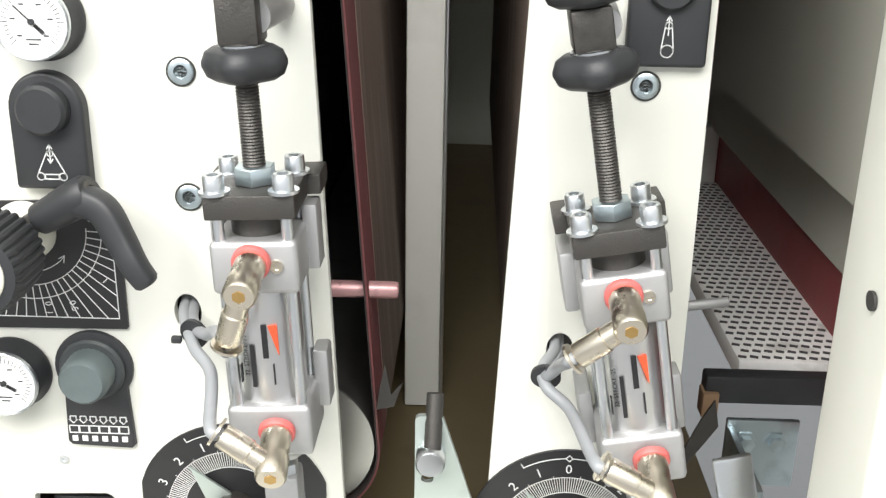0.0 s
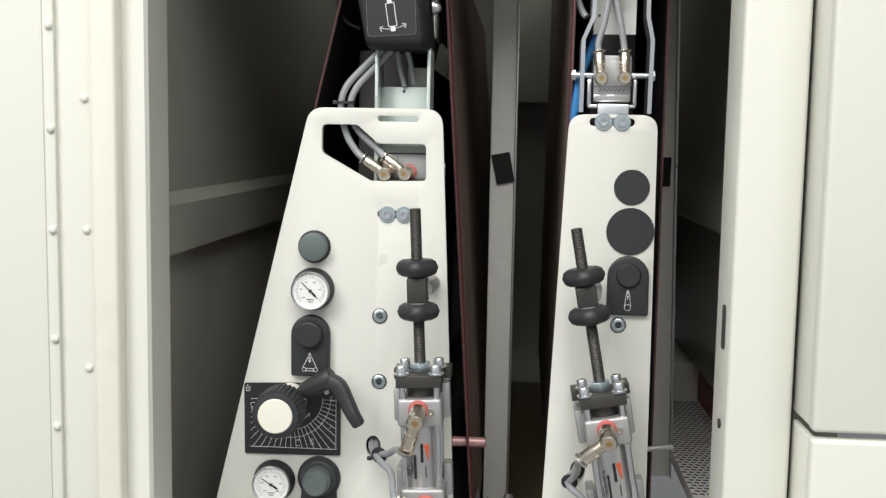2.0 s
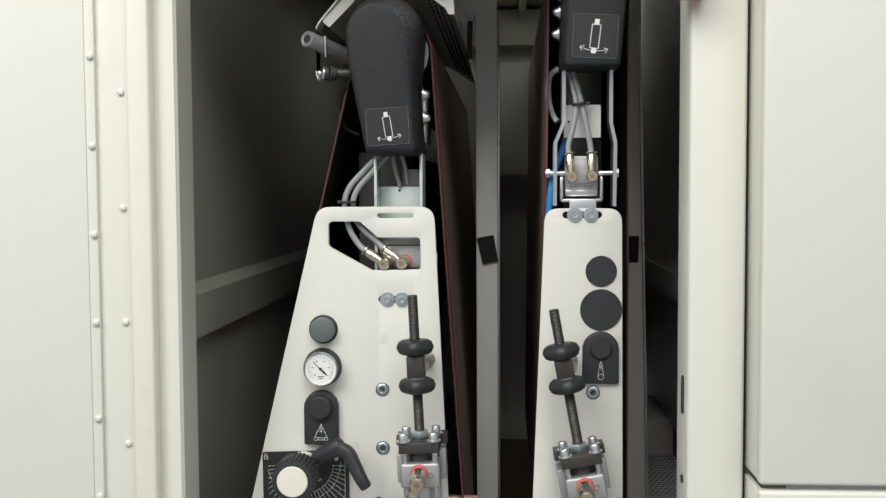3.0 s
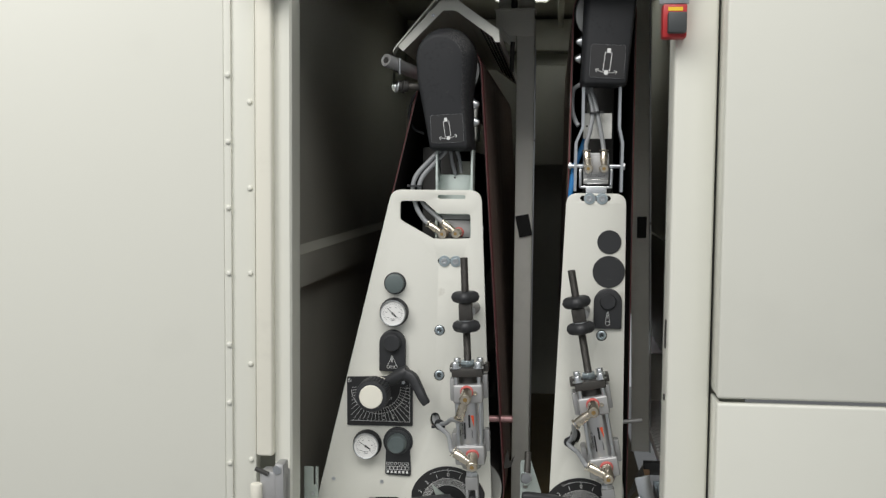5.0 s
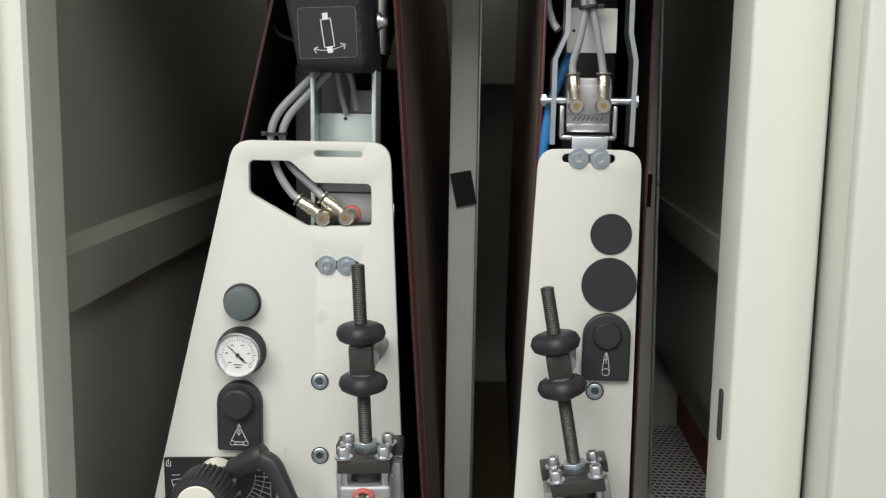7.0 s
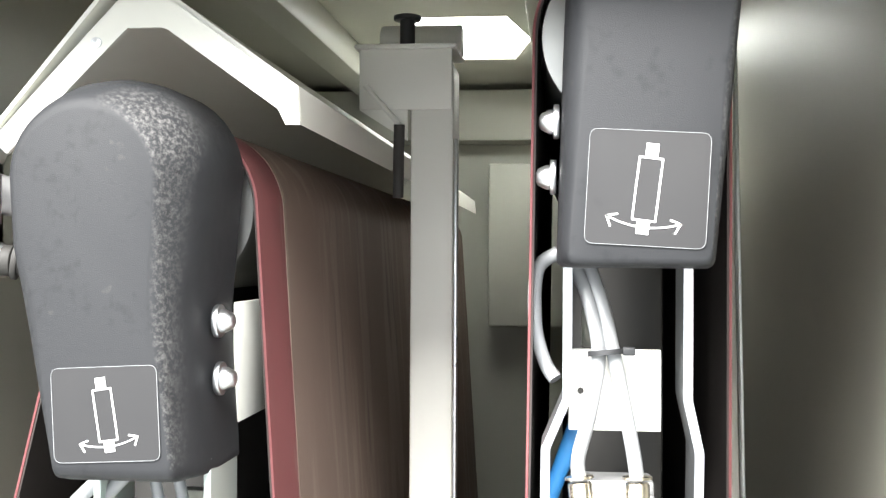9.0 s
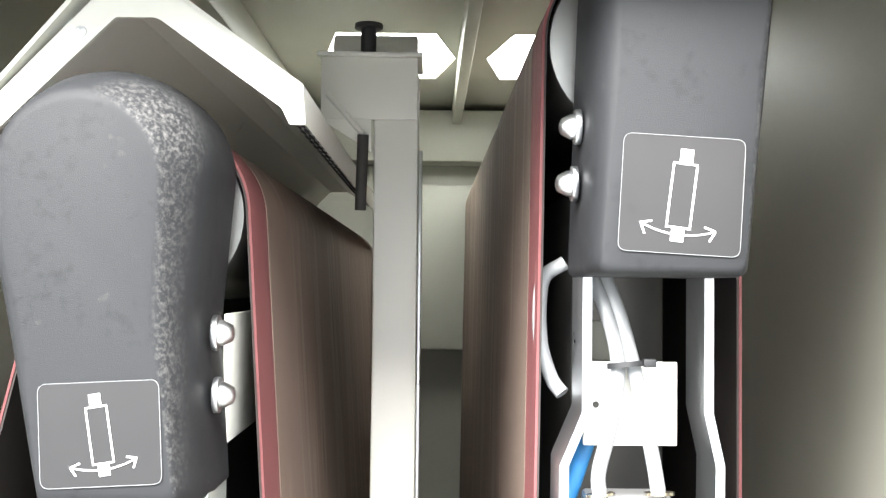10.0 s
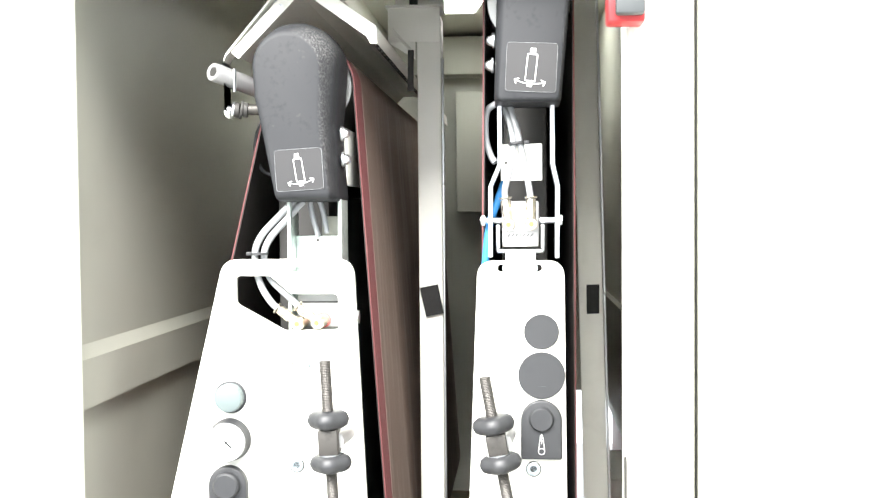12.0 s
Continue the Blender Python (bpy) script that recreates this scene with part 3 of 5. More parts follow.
part("lock_pin", cyl((-0.072, 0.030, 1.742), (-0.072, 0.030, 1.716), 0.0018, seg=10), M_ZINC, arm, "thin zinc lock pin", b)


# ---------------------------------------------------------------- moulded end covers
def roller_icon(parent, cx, cz, s, y, at):
    lines = [[(cx - 0.20 * s, cz - 0.56 * s), (cx - 0.20 * s, cz + 0.53 * s), (cx + 0.20 * s, cz + 0.53 * s), (cx + 0.20 * s, cz - 0.56 * s), (cx - 0.20 * s, cz - 0.56 * s)],
             arc(cx, cz + 0.96 * s, 1.64 * s, 247, 293)]
    for sx in (-1, 1):
        x, z = cx + sx * 0.64 * s, cz - 0.55 * s
        lines.append([(x - sx * 0.08 * s, z - 0.17 * s), (x, z), (x - sx * 0.18 * s, z + 0.05 * s)])
    bm = strokes(lines, 0.034 * s, y - 0.0004)
    for z0, z1 in ((0.53, 0.78), (-0.80, -0.56)):
        add_box(bm, (cx - 0.11 * s, y - 0.0005, cz + z0 * s), (cx + 0.11 * s, y, cz + z1 * s))
    return part("printed_symbol", bm, M_WHITE, parent, "white roller symbol with swing arrows", at, smooth=0)


def resample(outline, n):
    """n points at even steps along a closed outline."""
    pts = list(outline) + [outline[0]]
    run_ = [0.0]
    for p, q in zip(pts, pts[1:]):
        run_.append(run_[-1] + (q - p).length)
    out, k = [], 0
    for i in range(n):
        d = run_[-1] * i / n
        while run_[k + 1] < d:
            k += 1
        f = (d - run_[k]) / max(1e-9, run_[k + 1] - run_[k])
        out.append(pts[k].lerp(pts[k + 1], f))
    return out


def lofted(back, front, layers, n=180):
    """A moulded shell between two outlines: layers of (y, share of the front outline, inset)."""
    a, c = resample(back, n), resample(front, n)
    mid = sum(c, Vector((0, 0))) / n
    bm = bmesh.new()
    rows = []
    for y, f, inset in layers:
        row = []
        for p, q in zip(a, c):
            v = p.lerp(q, f)
            v = v + (mid - v).normalized() * inset
            row.append(bm.verts.new((v.x, y, v.y)))
        rows.append(row)
    for p, q in zip(rows, rows[1:]):
        for i in range(n):
            bm.faces.new((p[i], p[(i + 1) % n], q[(i + 1) % n], q[i]))
    bm.faces.new(rows[0]), bm.faces.new(rows[-1])
    return bm


def end_cover(name, shell, y0, label, sticker, lean, skew, bolts):
    ob = thing(name, (sticker[0], 0.02, sticker[1] - 0.04), label, "cover", "end covers")
    b = ob.location.copy()
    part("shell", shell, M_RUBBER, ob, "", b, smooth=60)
    cx, cz, w, h = sticker
    st = part("sticker", sheet(rounded([(-w, h, 0.004), (w, h, 0.004), (w, -h, 0.004), (-w, -h, 0.004)]), y0 - 0.0006, y0), M_LABEL, ob, "dark square sticker", None)
    st.matrix_basis = pose(cx - b.x, -b.y, cz - b.z, 0, lean, 0)
    part("rim", strokes([[(p.x, p.y) for p in rounded([(-w, h, 0.004), (w, h, 0.004), (w, -h, 0.004), (-w, -h, 0.004)])] + [(-w, h - 0.004)]], 0.00020, y0 - 0.0009), M_HOSE, st, "thin pale rim", None, smooth=0)
    roller_icon(st, 0, 0, h, y0 - 0.0006, None).matrix_basis = pose(0, 0, 0, 0, skew, 0)
    for x, z, d in bolts:
        part("washer", cyl((x, 0.021, z), (x + d * 0.003, 0.021, z), 0.0085, w=0.0005), M_ZINC, ob, "zinc washer", b)
        part("bolt", lathe([(0.006, 0.0), (0.006, 0.002), (0.004, 0.006), (0.002, 0.007)], (x + d * 0.003, 0.021, z), (x + d, 0.021, z), 16), M_ZINC, ob, "round-headed zinc bolt", b)
    return ob


def round_top(cx, cz, r, rest):
    return rounded([(cx + r * math.cos(radians(a)), cz + r * math.sin(radians(a)), 0) for a in range(0, 181, 10)] + rest)


cover_back = round_top(0.0070, 1.7425, 0.0460, [(-0.0380, 1.704, 0.01), (-0.0170, 1.591, 0.004), (0.0520, 1.591, 0.004), (0.0470, 1.670, 0.05)])
cover_front = round_top(-0.0015, 1.7385, 0.0385, [(-0.0380, 1.704, 0.01), (-0.0155, 1.5925, 0.004), (0.0455, 1.5925, 0.004), (0.0385, 1.663, 0.05)])
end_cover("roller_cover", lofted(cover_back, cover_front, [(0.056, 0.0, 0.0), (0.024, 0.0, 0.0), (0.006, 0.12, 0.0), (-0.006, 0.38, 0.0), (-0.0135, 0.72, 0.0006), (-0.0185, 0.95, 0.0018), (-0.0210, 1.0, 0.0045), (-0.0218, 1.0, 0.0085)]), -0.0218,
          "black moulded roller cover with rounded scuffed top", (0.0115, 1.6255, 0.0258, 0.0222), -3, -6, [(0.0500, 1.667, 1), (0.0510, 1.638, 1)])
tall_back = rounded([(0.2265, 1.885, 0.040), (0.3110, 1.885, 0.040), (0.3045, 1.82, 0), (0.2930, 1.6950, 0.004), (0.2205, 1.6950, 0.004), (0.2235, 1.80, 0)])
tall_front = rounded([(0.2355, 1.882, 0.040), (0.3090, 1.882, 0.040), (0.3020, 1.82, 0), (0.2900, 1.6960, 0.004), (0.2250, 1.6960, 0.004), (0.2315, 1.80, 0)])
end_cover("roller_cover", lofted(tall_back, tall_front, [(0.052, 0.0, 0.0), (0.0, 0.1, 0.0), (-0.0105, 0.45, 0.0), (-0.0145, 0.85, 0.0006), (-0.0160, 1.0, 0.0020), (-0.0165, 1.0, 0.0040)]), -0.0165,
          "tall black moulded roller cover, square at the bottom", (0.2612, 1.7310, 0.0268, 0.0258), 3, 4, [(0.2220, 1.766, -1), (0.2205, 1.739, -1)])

# sheet bracket behind the triangular unit's cover
br = thing("cover_bracket", (0.07, 0.055, 1.63), "grey sheet bracket behind the cover bolts", "bracket")
part("sheet", box((-0.022, 0.0, -0.020), (-0.019, 0.10, 0.045), 0.001), M_POST, br)
# channel between cover and plate
ch = thing("mounting_channel", (0.022, 0.03, 1.45), "galvanised mounting channel above the control plate", "channel")
b = ch.location.copy()
part("flange", box((-0.010, 0.012, 1.43), (-0.006, 0.055, 1.60), 0.0008), M_GALV, ch, "", b)
part("flange", box((0.047, 0.012, 1.40), (0.051, 0.055, 1.60), 0.0008), M_GALV, ch, "", b)
part("web", box((-0.006, 0.040, 1.43), (0.047, 0.043, 1.553), 0.0008), M_GALV, ch, "", b)
part("spacer", box((0.022, 0.048, 1.553), (0.044, 0.058, 1.575), 0.001), M_INNER, ch, "small grey spacer", b)
part("hole", cyl((0.019, 0.0394, 1.548), (0.019, 0.0405, 1.548), 0.0017, seg=12), M_DARK, ch, "small dark hole", b)
part("lug", box((0.051, 0.016, 1.30), (0.061, 0.030, 1.50), 0.003), M_POST, ch, "", b)
part("nut", cyl((0.061, 0.023, 1.462), (0.068, 0.023, 1.462), 0.008, seg=6), M_ZINC, ch, "zinc nut", b)


# ---------------------------------------------------------------- control plates
def socket_bolt(name, loc, head, washer, group, label):
    """Socket-head bolt facing the operator, on a washer."""
    ob = thing(name, loc, label, "bolt", group)
    if washer:
        part("washer", lathe([(head, 0), (washer, 0), (washer, 0.0012), (washer - 0.0006, 0.0018), (head * 0.9, 0.0018)], (0, 0, 0), (0, -1, 0), 24), M_BLUEZINC, ob)
    y = -0.0018 if washer else 0.0
    part("head", lathe([(head, 0.0), (head, 0.0038), (head - 0.0006, 0.0045), (head * 0.55, 0.0045), (head * 0.5, 0.002), (0.0002, 0.002)], (0, y, 0), (0, y - 1, 0), 18), M_ZINC, ob)
    return ob


L_PLATE = [(-0.0795, 1.528, 0.020), (0.0655, 1.528, 0.020), (0.0895, 0.985, 0.05), (0.062, 0.936, 0.02), (-0.036, 0.936, 0.01), (-0.055, 0.985, 0.005),
           (-0.057, 1.006, 0.010), (-0.066, 1.020, 0.008), (-0.117, 1.018, 0.003), (-0.117, 0.988, 0.002), (-0.2085, 0.988, 0.014)]
L_HOLES = [rounded([(-0.066, 1.510, 0.006), (-0.027, 1.510, 0.008), (-0.004, 1.490, 0.008), (0.0485, 1.490, 0.006), (0.0495, 1.450, 0.006), (-0.012, 1.449, 0.006), (-0.066, 1.479, 0.008)]),
           slot2d(-0.002, 0.037, 1.517, 0.0032), slot2d(0.0, 0.034, 1.413, 0.0042), ring2d(-0.006, 1.152, 0.0085, 20, 0.012)]
R_PLATE = [(0.2020, 1.525, 0.018), (0.2955, 1.525, 0.018), (0.2990, 1.010, 0.03), (0.2705, 0.944, 0.01), (0.207, 0.944, 0.01), (0.1805, 1.000, 0.02)]
R_HOLES = [slot2d(0.2275, 0.2675, 1.517, 0.0042), ring2d(0.2225, 1.133, 0.0085, 20, 0.012)]


def control_plate(outline, holes, label):
    ob = thing("control_plate", (sum(p[0] for p in outline) / len(outline), 0.0, 0.94), label, "control panel", "control plates")
    part("plate", sheet(rounded(outline), 0.0, 0.008, holes, 0.0012), M_PLATE, ob, "", ob.location.copy(), smooth=30)
    return ob


control_plate(L_PLATE, L_HOLES, "white painted steel control plate, tapered, with cut-outs")
control_plate(R_PLATE, R_HOLES, "narrow white painted steel control plate, rounded corners")
for x, z in ((0.007, 1.413), (0.0255, 1.413), (0.2380, 1.517), (0.2578, 1.517)):
    socket_bolt("plate_bolt", (x, 0, z), 0.0048, 0.0092, "plate bolts", "zinc socket-head bolt with washer in a slotted hole")
for x, z in ((0.0, 1.3), (0.0, 1.226), (0.2612, 1.298), (0.044, 1.307)):
    ob = thing("countersunk_screw", (x, 0, z), "zinc socket screw sunk into the white plate", "screw", "sunk screws")
    part("seat", lathe([(0.0078, 0.0), (0.0086, 0.0003), (0.0086, 0.0006), (0.0075, 0.0006)], (0, 0, 0), (0, -1, 0), 24), M_DARK, ob, "dark seat ring")
    part("head", lathe([(0.0074, 0.0), (0.0074, 0.0012), (0.0064, 0.0018), (0.0040, 0.0018), (0.0036, 0.0006), (0.0002, 0.0006)], (0, 0, 0), (0, -1, 0), 20), M_BLUEZINC, ob)
for x, z in ((-0.184, 0.9985), (-0.157, 0.9985)):
    ob = socket_bolt("hex_bolt", (x, 0, z), 0.0052, 0.0092, "lower plate bolts", "zinc bolt with washer at the plate's lower corner")
    part("nut", cyl((0, -0.002, 0), (0, -0.007, 0), 0.0075, seg=6, w=0.0004), M_ZINC, ob)
for x, z in ((-0.175, 1.047), (-0.094, 1.045), (0.063, 0.956), (0.205, 0.985), (0.262, 0.978)):
    ob = thing("grub_screw", (x, 0, z), "small zinc grub screw in the white plate", "screw", "grub screws")
    part("head", lathe([(0.0032, 0.0), (0.0032, 0.001), (0.0015, 0.001), (0.0013, 0.0002), (0.0002, 0.0002)], (0, 0, 0), (0, -1, 0), 14), M_ZINC, ob)


# ---------------------------------------------------------------- instruments on the tapered plate
def pressure_gauge(loc, needle, label):
    ob = thing("pressure_gauge", loc, label, "gauge", "pressure gauges")
    part("case", lathe([(0.0225, 0), (0.0238, 0.0012), (0.0238, 0.004), (0.0222, 0.006), (0.0218, 0.016), (0.0205, 0.0185), (0.0198, 0.0185), (0.0196, 0.0160)], (0, 0, 0), (0, -1, 0), 40), M_BLACK, ob)
    dial = part("dial", cyl((0, -0.0150, 0), (0, -0.0178, 0), 0.0199, seg=40), M_FACE, ob, "white printed dial")
    part("bezel", lathe([(0.0197, 0.0170), (0.0213, 0.0170), (0.0213, 0.0198), (0.0205, 0.0206), (0.0197, 0.0198)], (0, 0, 0), (0, -1, 0), 40, None, True), M_ZINC, ob, "bright rim")
    lines = [[(0.0135 * math.cos(radians(a)), 0.0135 * math.sin(radians(a))), ((0.0165 if i % 5 else 0.0178) * math.cos(radians(a)), (0.0165 if i % 5 else 0.0178) * math.sin(radians(a)))]
             for i, a in enumerate(range(-45, 226, 9))]
    part("tick_marks", strokes(lines, 0.00018, -0.0182), M_DARKGREY, dial, "fine grey graduation", smooth=0)
    bars = [[(0.0105 * math.cos(radians(a)) - 0.0012, 0.0105 * math.sin(radians(a))), (0.0105 * math.cos(radians(a)) + 0.0012, 0.0105 * math.sin(radians(a)))] for a in (-45, 9, 63, 117, 171, 225)]
    bars += [[(-0.004, -0.0095), (0.004, -0.0095)], [(-0.0025, -0.0120), (0.0025, -0.0120)]]
    part("print", strokes(bars, 0.0007, -0.0182), M_DARKGREY, dial, "small unreadable print", smooth=0)
    a = radians(needle)
    c, s = math.cos(a), math.sin(a)
    part("needle", strokes([[(-0.006 * c, -0.006 * s), (0.0125 * c, 0.0125 * s)]], 0.0007, -0.0190), M_BLACK, dial, "thin black needle", smooth=0)
    part("counterweight", strokes([[(-0.008 * c, -0.008 * s), (-0.003 * c, -0.003 * s)]], 0.0021, -0.0190), M_BLACK, dial, smooth=0)
    part("hub", cyl((0, -0.0178, 0), (0, -0.0196, 0), 0.0017, seg=12), M_BLACK, dial)
    return ob


pressure_gauge((-0.0745, 0, 1.3285), 136, "round pressure gauge with white dial and black case")
pressure_gauge((-0.1180, 0, 1.1085), 148, "round pressure gauge beside the lower regulator knob")

kn = thing("regulator_knob", (-0.0735, 0, 1.3755), "grey-green ribbed regulator knob in a dark ring", "knob", "regulator knobs")
part("ring", lathe([(0.0155, 0), (0.0182, 0), (0.0182, 0.0012), (0.0170, 0.0018), (0.0155, 0.0018)], (0, 0, 0), (0, -1, 0), 32), M_BLACK, kn, "black mounting ring")
part("cap", lathe([(0.0160, 0.0), (0.0158, 0.009), (0.0148, 0.0125), (0.0125, 0.0135), (0.0, 0.0135)], (0, 0, 0), (0, -1, 0), 60, (30, 0.0004, 0.0, 0.0095)), M_GREYKNOB, kn)


def arch(cx, w, z0, z1, corner=0.003):
    r = w
    return [Vector((cx + r * math.cos(radians(a)), z1 - r + r * math.sin(radians(a)))) for a in range(0, 181, 10)] + \
        rounded([(cx - w, z1 - r - 0.001, 0), (cx - w, z0, corner), (cx + w, z0, corner), (cx + w, z1 - r - 0.001, 0)])[0:]


cv = thing("valve_cover", (-0.0765, 0, 1.231), "black arched valve cover with rotary cap and printed symbol", "valve cover", "valve covers")
b = cv.location.copy()
part("shell", sheet(arch(-0.0765, 0.0215, 1.231, 1.2995), -0.009, 0.0, (), 0.003, 3), M_BLACK, cv, "", b)
part("cap", lathe([(0.0150, 0.0), (0.0145, 0.007), (0.0125, 0.009), (0.0, 0.009)], (-0.0765, -0.009, 1.279), (-0.0765, -1, 1.279), 32), M_BLACK, cv, "round rotary cap", b)
cx, cz, y = -0.0765, 1.2465, -0.0094
tri = [[(cx - 0.0085, cz - 0.007), (cx - 0.0015, cz + 0.0075), (cx + 0.0015, cz + 0.0075), (cx + 0.0085, cz - 0.007)], arc(cx - 0.0065, cz - 0.0075, 0.0022, 0, 360, 14), arc(cx + 0.0065, cz - 0.0075, 0.0022, 0, 360, 14),
       [(cx - 0.004, cz - 0.0062), (cx + 0.004, cz - 0.0062), (cx + 0.004, cz - 0.009), (cx - 0.004, cz - 0.009), (cx - 0.004, cz - 0.0062)],
       arc(cx, cz + 0.0062, 0.0017, 0, 360, 12), [(cx, cz + 0.001), (cx, cz + 0.0115)], [(cx - 0.0015, cz + 0.009), (cx, cz + 0.0115), (cx + 0.0015, cz + 0.009)],
       [(cx - 0.0015, cz + 0.003), (cx, cz + 0.0005), (cx + 0.0015, cz + 0.003)]]
part("printed_symbol", strokes(tri, 0.0006, y), M_WHITE, cv, "white belt tension symbol", b, smooth=0)

# scale plate, hand knob, clamping lever
sc = thing("scale_plate", (-0.0975, 0, 1.139), "black scale plate with white graduation lines", "scale")
b = sc.location.copy()
part("plate", sheet(rounded([(-0.1525, 1.2195, 0.002), (-0.0430, 1.2235, 0.002), (-0.0430, 1.1400, 0.002), (-0.1520, 1.1385, 0.002)]), -0.002, 0.0), M_LABEL, sc, "", b)
ox, oz = -0.100, 1.205
lines = [arc(ox, oz, r, -170, 0, 40) for r in (0.037, 0.046)]


def clip(x0, z0, dx, dz, x1, zlow):
    t = min((x1 - x0) / dx if dx > 1e-6 else 9, (zlow - z0) / dz if dz < -1e-6 else 9, (-0.145 - x0) / dx if dx < -1e-6 else 9)
    return (x0 + dx * t, z0 + dz * t)


for i in range(29):
    a = radians(-176 + i * 6.2)
    lines.append([(ox + 0.037 * math.cos(a), oz + 0.037 * math.sin(a)), clip(ox, oz, math.cos(a), math.sin(a), -0.0485, 1.1475)])
lines += [[(-0.1455, 1.147), (-0.0480, 1.147), (-0.0480, 1.2145)], arc(ox, oz, 0.0285, -75, -40, 10), [(ox + 0.0185, oz - 0.0195), (ox + 0.0222, oz - 0.0175), (ox + 0.0215, oz - 0.0218)]]
part("graduation", strokes(lines, 0.0005, -0.0024), M_WHITE, sc, "white radial graduation", b, smooth=0)
for body, x, z, turn in (("1.5", -0.0530, 1.205, -80), ("1", -0.0545, 1.172, -45), ("1", -0.0640, 1.176, -45), ("0.5", -0.0755, 1.155, -75), ("0", -0.0910, 1.156, -85), ("1", -0.0910, 1.150, -90)):
    part("figure", lettering(body, 0.0058, (x, -0.0026, z), turn), M_WHITE, sc, "white figure", b, smooth=0)
part("symbol", strokes([[(-0.150, 1.216), (-0.150, 1.211), (-0.146, 1.211), (-0.146, 1.216)], [(-0.148, 1.213), (-0.148, 1.2175), (-0.1495, 1.2165)]], 0.0006, -0.0024), M_WHITE, sc, "small white symbol", b, smooth=0)
part("screw", cyl((-0.0585, -0.002, 1.2125), (-0.0585, -0.0045, 1.2125), 0.0026, seg=14), M_ZINC, sc, "small zinc screw", b)

hk = thing("hand_knob", (-0.0995, 0, 1.203), "black ribbed hand knob with cream cap on a shaft", "knob")
part("shaft", lathe([(0.0185, 0.002), (0.0185, 0.030), (0.0165, 0.034), (0.016, 0.045)], (0, 0, 0), (0, -1, 0), 32), M_CREAMCAP, hk, "cream shaft sleeve")
part("grip", lathe([(0.0235, 0.036), (0.0262, 0.038), (0.0268, 0.050), (0.0268, 0.064), (0.0262, 0.070), (0.0240, 0.0745), (0.0195, 0.0755)], (0, 0, 0), (0, -1, 0), 96, (32, 0.0014, 0.037, 0.0701)), M_BLACK, hk, "", smooth=25)
part("cap", lathe([(0.0186, 0.0740), (0.0186, 0.0765), (0.0176, 0.0775), (0.0, 0.0780)], (0, 0, 0), (0, -1, 0), 40), M_CREAMCAP, hk, "cream plastic cap")


def lever(name, label, hub0, hub1, r, arm, w0, w1, h0, h1, button):
    """Adjustable clamping lever: tapered hub and a flattened, tapering arm along a line."""
    ob = thing(name, hub0, label, "lever", "clamping levers")
    bs = Vector(hub0)
    d = (Vector(hub1) - Vector(hub0))
    n = d.length
    part("hub", lathe([(r * 0.82, 0), (r * 0.86, n * 0.1), (r, n * 0.75), (r * 0.98, n * 0.93), (r * 0.85, n), (r * 0.6, n)], hub0, hub1, 28), M_BLACK, ob, "", bs)
    part("push_button", lathe([(r * 0.58, 0), (r * 0.58, 0.0012), (r * 0.3, 0.0012), (r * 0.26, -0.001), (0.0002, -0.001)], hub1, Vector(hub1) + d, 18), M_STEEL, ob, "recessed screw in the hub", bs)
    line = smooth_line(arm, 6)
    bm = bmesh.new()
    rings = []
    ax = d.normalized()
    for i, p in enumerate(line):
        t = i / (len(line) - 1)
        u = (line[min(i + 1, len(line) - 1)] - line[max(i - 1, 0)]).normalized()
        side_ = u.cross(ax).normalized()
        up_ = side_.cross(u)
        a, c = w0 + (w1 - w0) * t, h0 + (h1 - h0) * t
        if i == len(line) - 1:
            a, c = a * 0.8, c * 0.8
        rings.append([bm.verts.new(p + side_ * a * math.copysign(abs(math.cos(k)) ** 0.6, math.cos(k)) + up_ * c * math.copysign(abs(math.sin(k)) ** 0.6, math.sin(k)))
                      for k in [2 * math.pi * j / 16 for j in range(16)]])
    for p, q in zip(rings, rings[1:]):
        for j in range(16):
            bm.faces.new((p[j], p[(j + 1) % 16], q[(j + 1) % 16], q[j]))
    bm.faces.new(rings[0]), bm.faces.new(rings[-1])
    part("arm", bm, M_BLACK, ob, "", bs)
    return ob


lv = lever("clamping_lever", "black moulded clamping lever gripping the knob shaft", (-0.080, -0.024, 1.218), (-0.047, -0.030, 1.2375), 0.0112,
           [(-0.055, -0.030, 1.233), (-0.040, -0.034, 1.228), (-0.030, -0.038, 1.212), (-0.022, -0.042, 1.198), (-0.015, -0.042, 1.187)], 0.0088, 0.0064, 0.0092, 0.0066, True)
part("collar", cyl((-0.088, -0.0225, 1.2135), (-0.080, -0.024, 1.218), 0.0062, seg=18), M_STEEL, lv, "dark steel collar", lv.location)

kc = thing("regulator_knob", (-0.067, 0, 1.056), "grey-green regulator knob on a black printed base", "knob", "regulator knobs")
b = kc.location.copy()
part("base", sheet([Vector((-0.067 + 0.0245 * math.cos(radians(a)), 1.1135 + 0.0245 * math.sin(radians(a)))) for a in range(-35, 216, 10)] + [Vector((-0.0885, 1.061)), Vector((-0.0860, 1.058)), Vector((-0.0475, 1.0565)), Vector((-0.0450, 1.0590))], -0.0035, 0.0, (), 0.001), M_BLACK, kc, "", b)
part("ring", lathe([(0.0155, 0.0), (0.0205, 0.0), (0.0205, 0.003), (0.0190, 0.0045), (0.0155, 0.0045)], (-0.067, -0.0035, 1.1135), (-0.067, -1, 1.1135), 40), M_DARKGREY, kc, "dark grey ring", b)
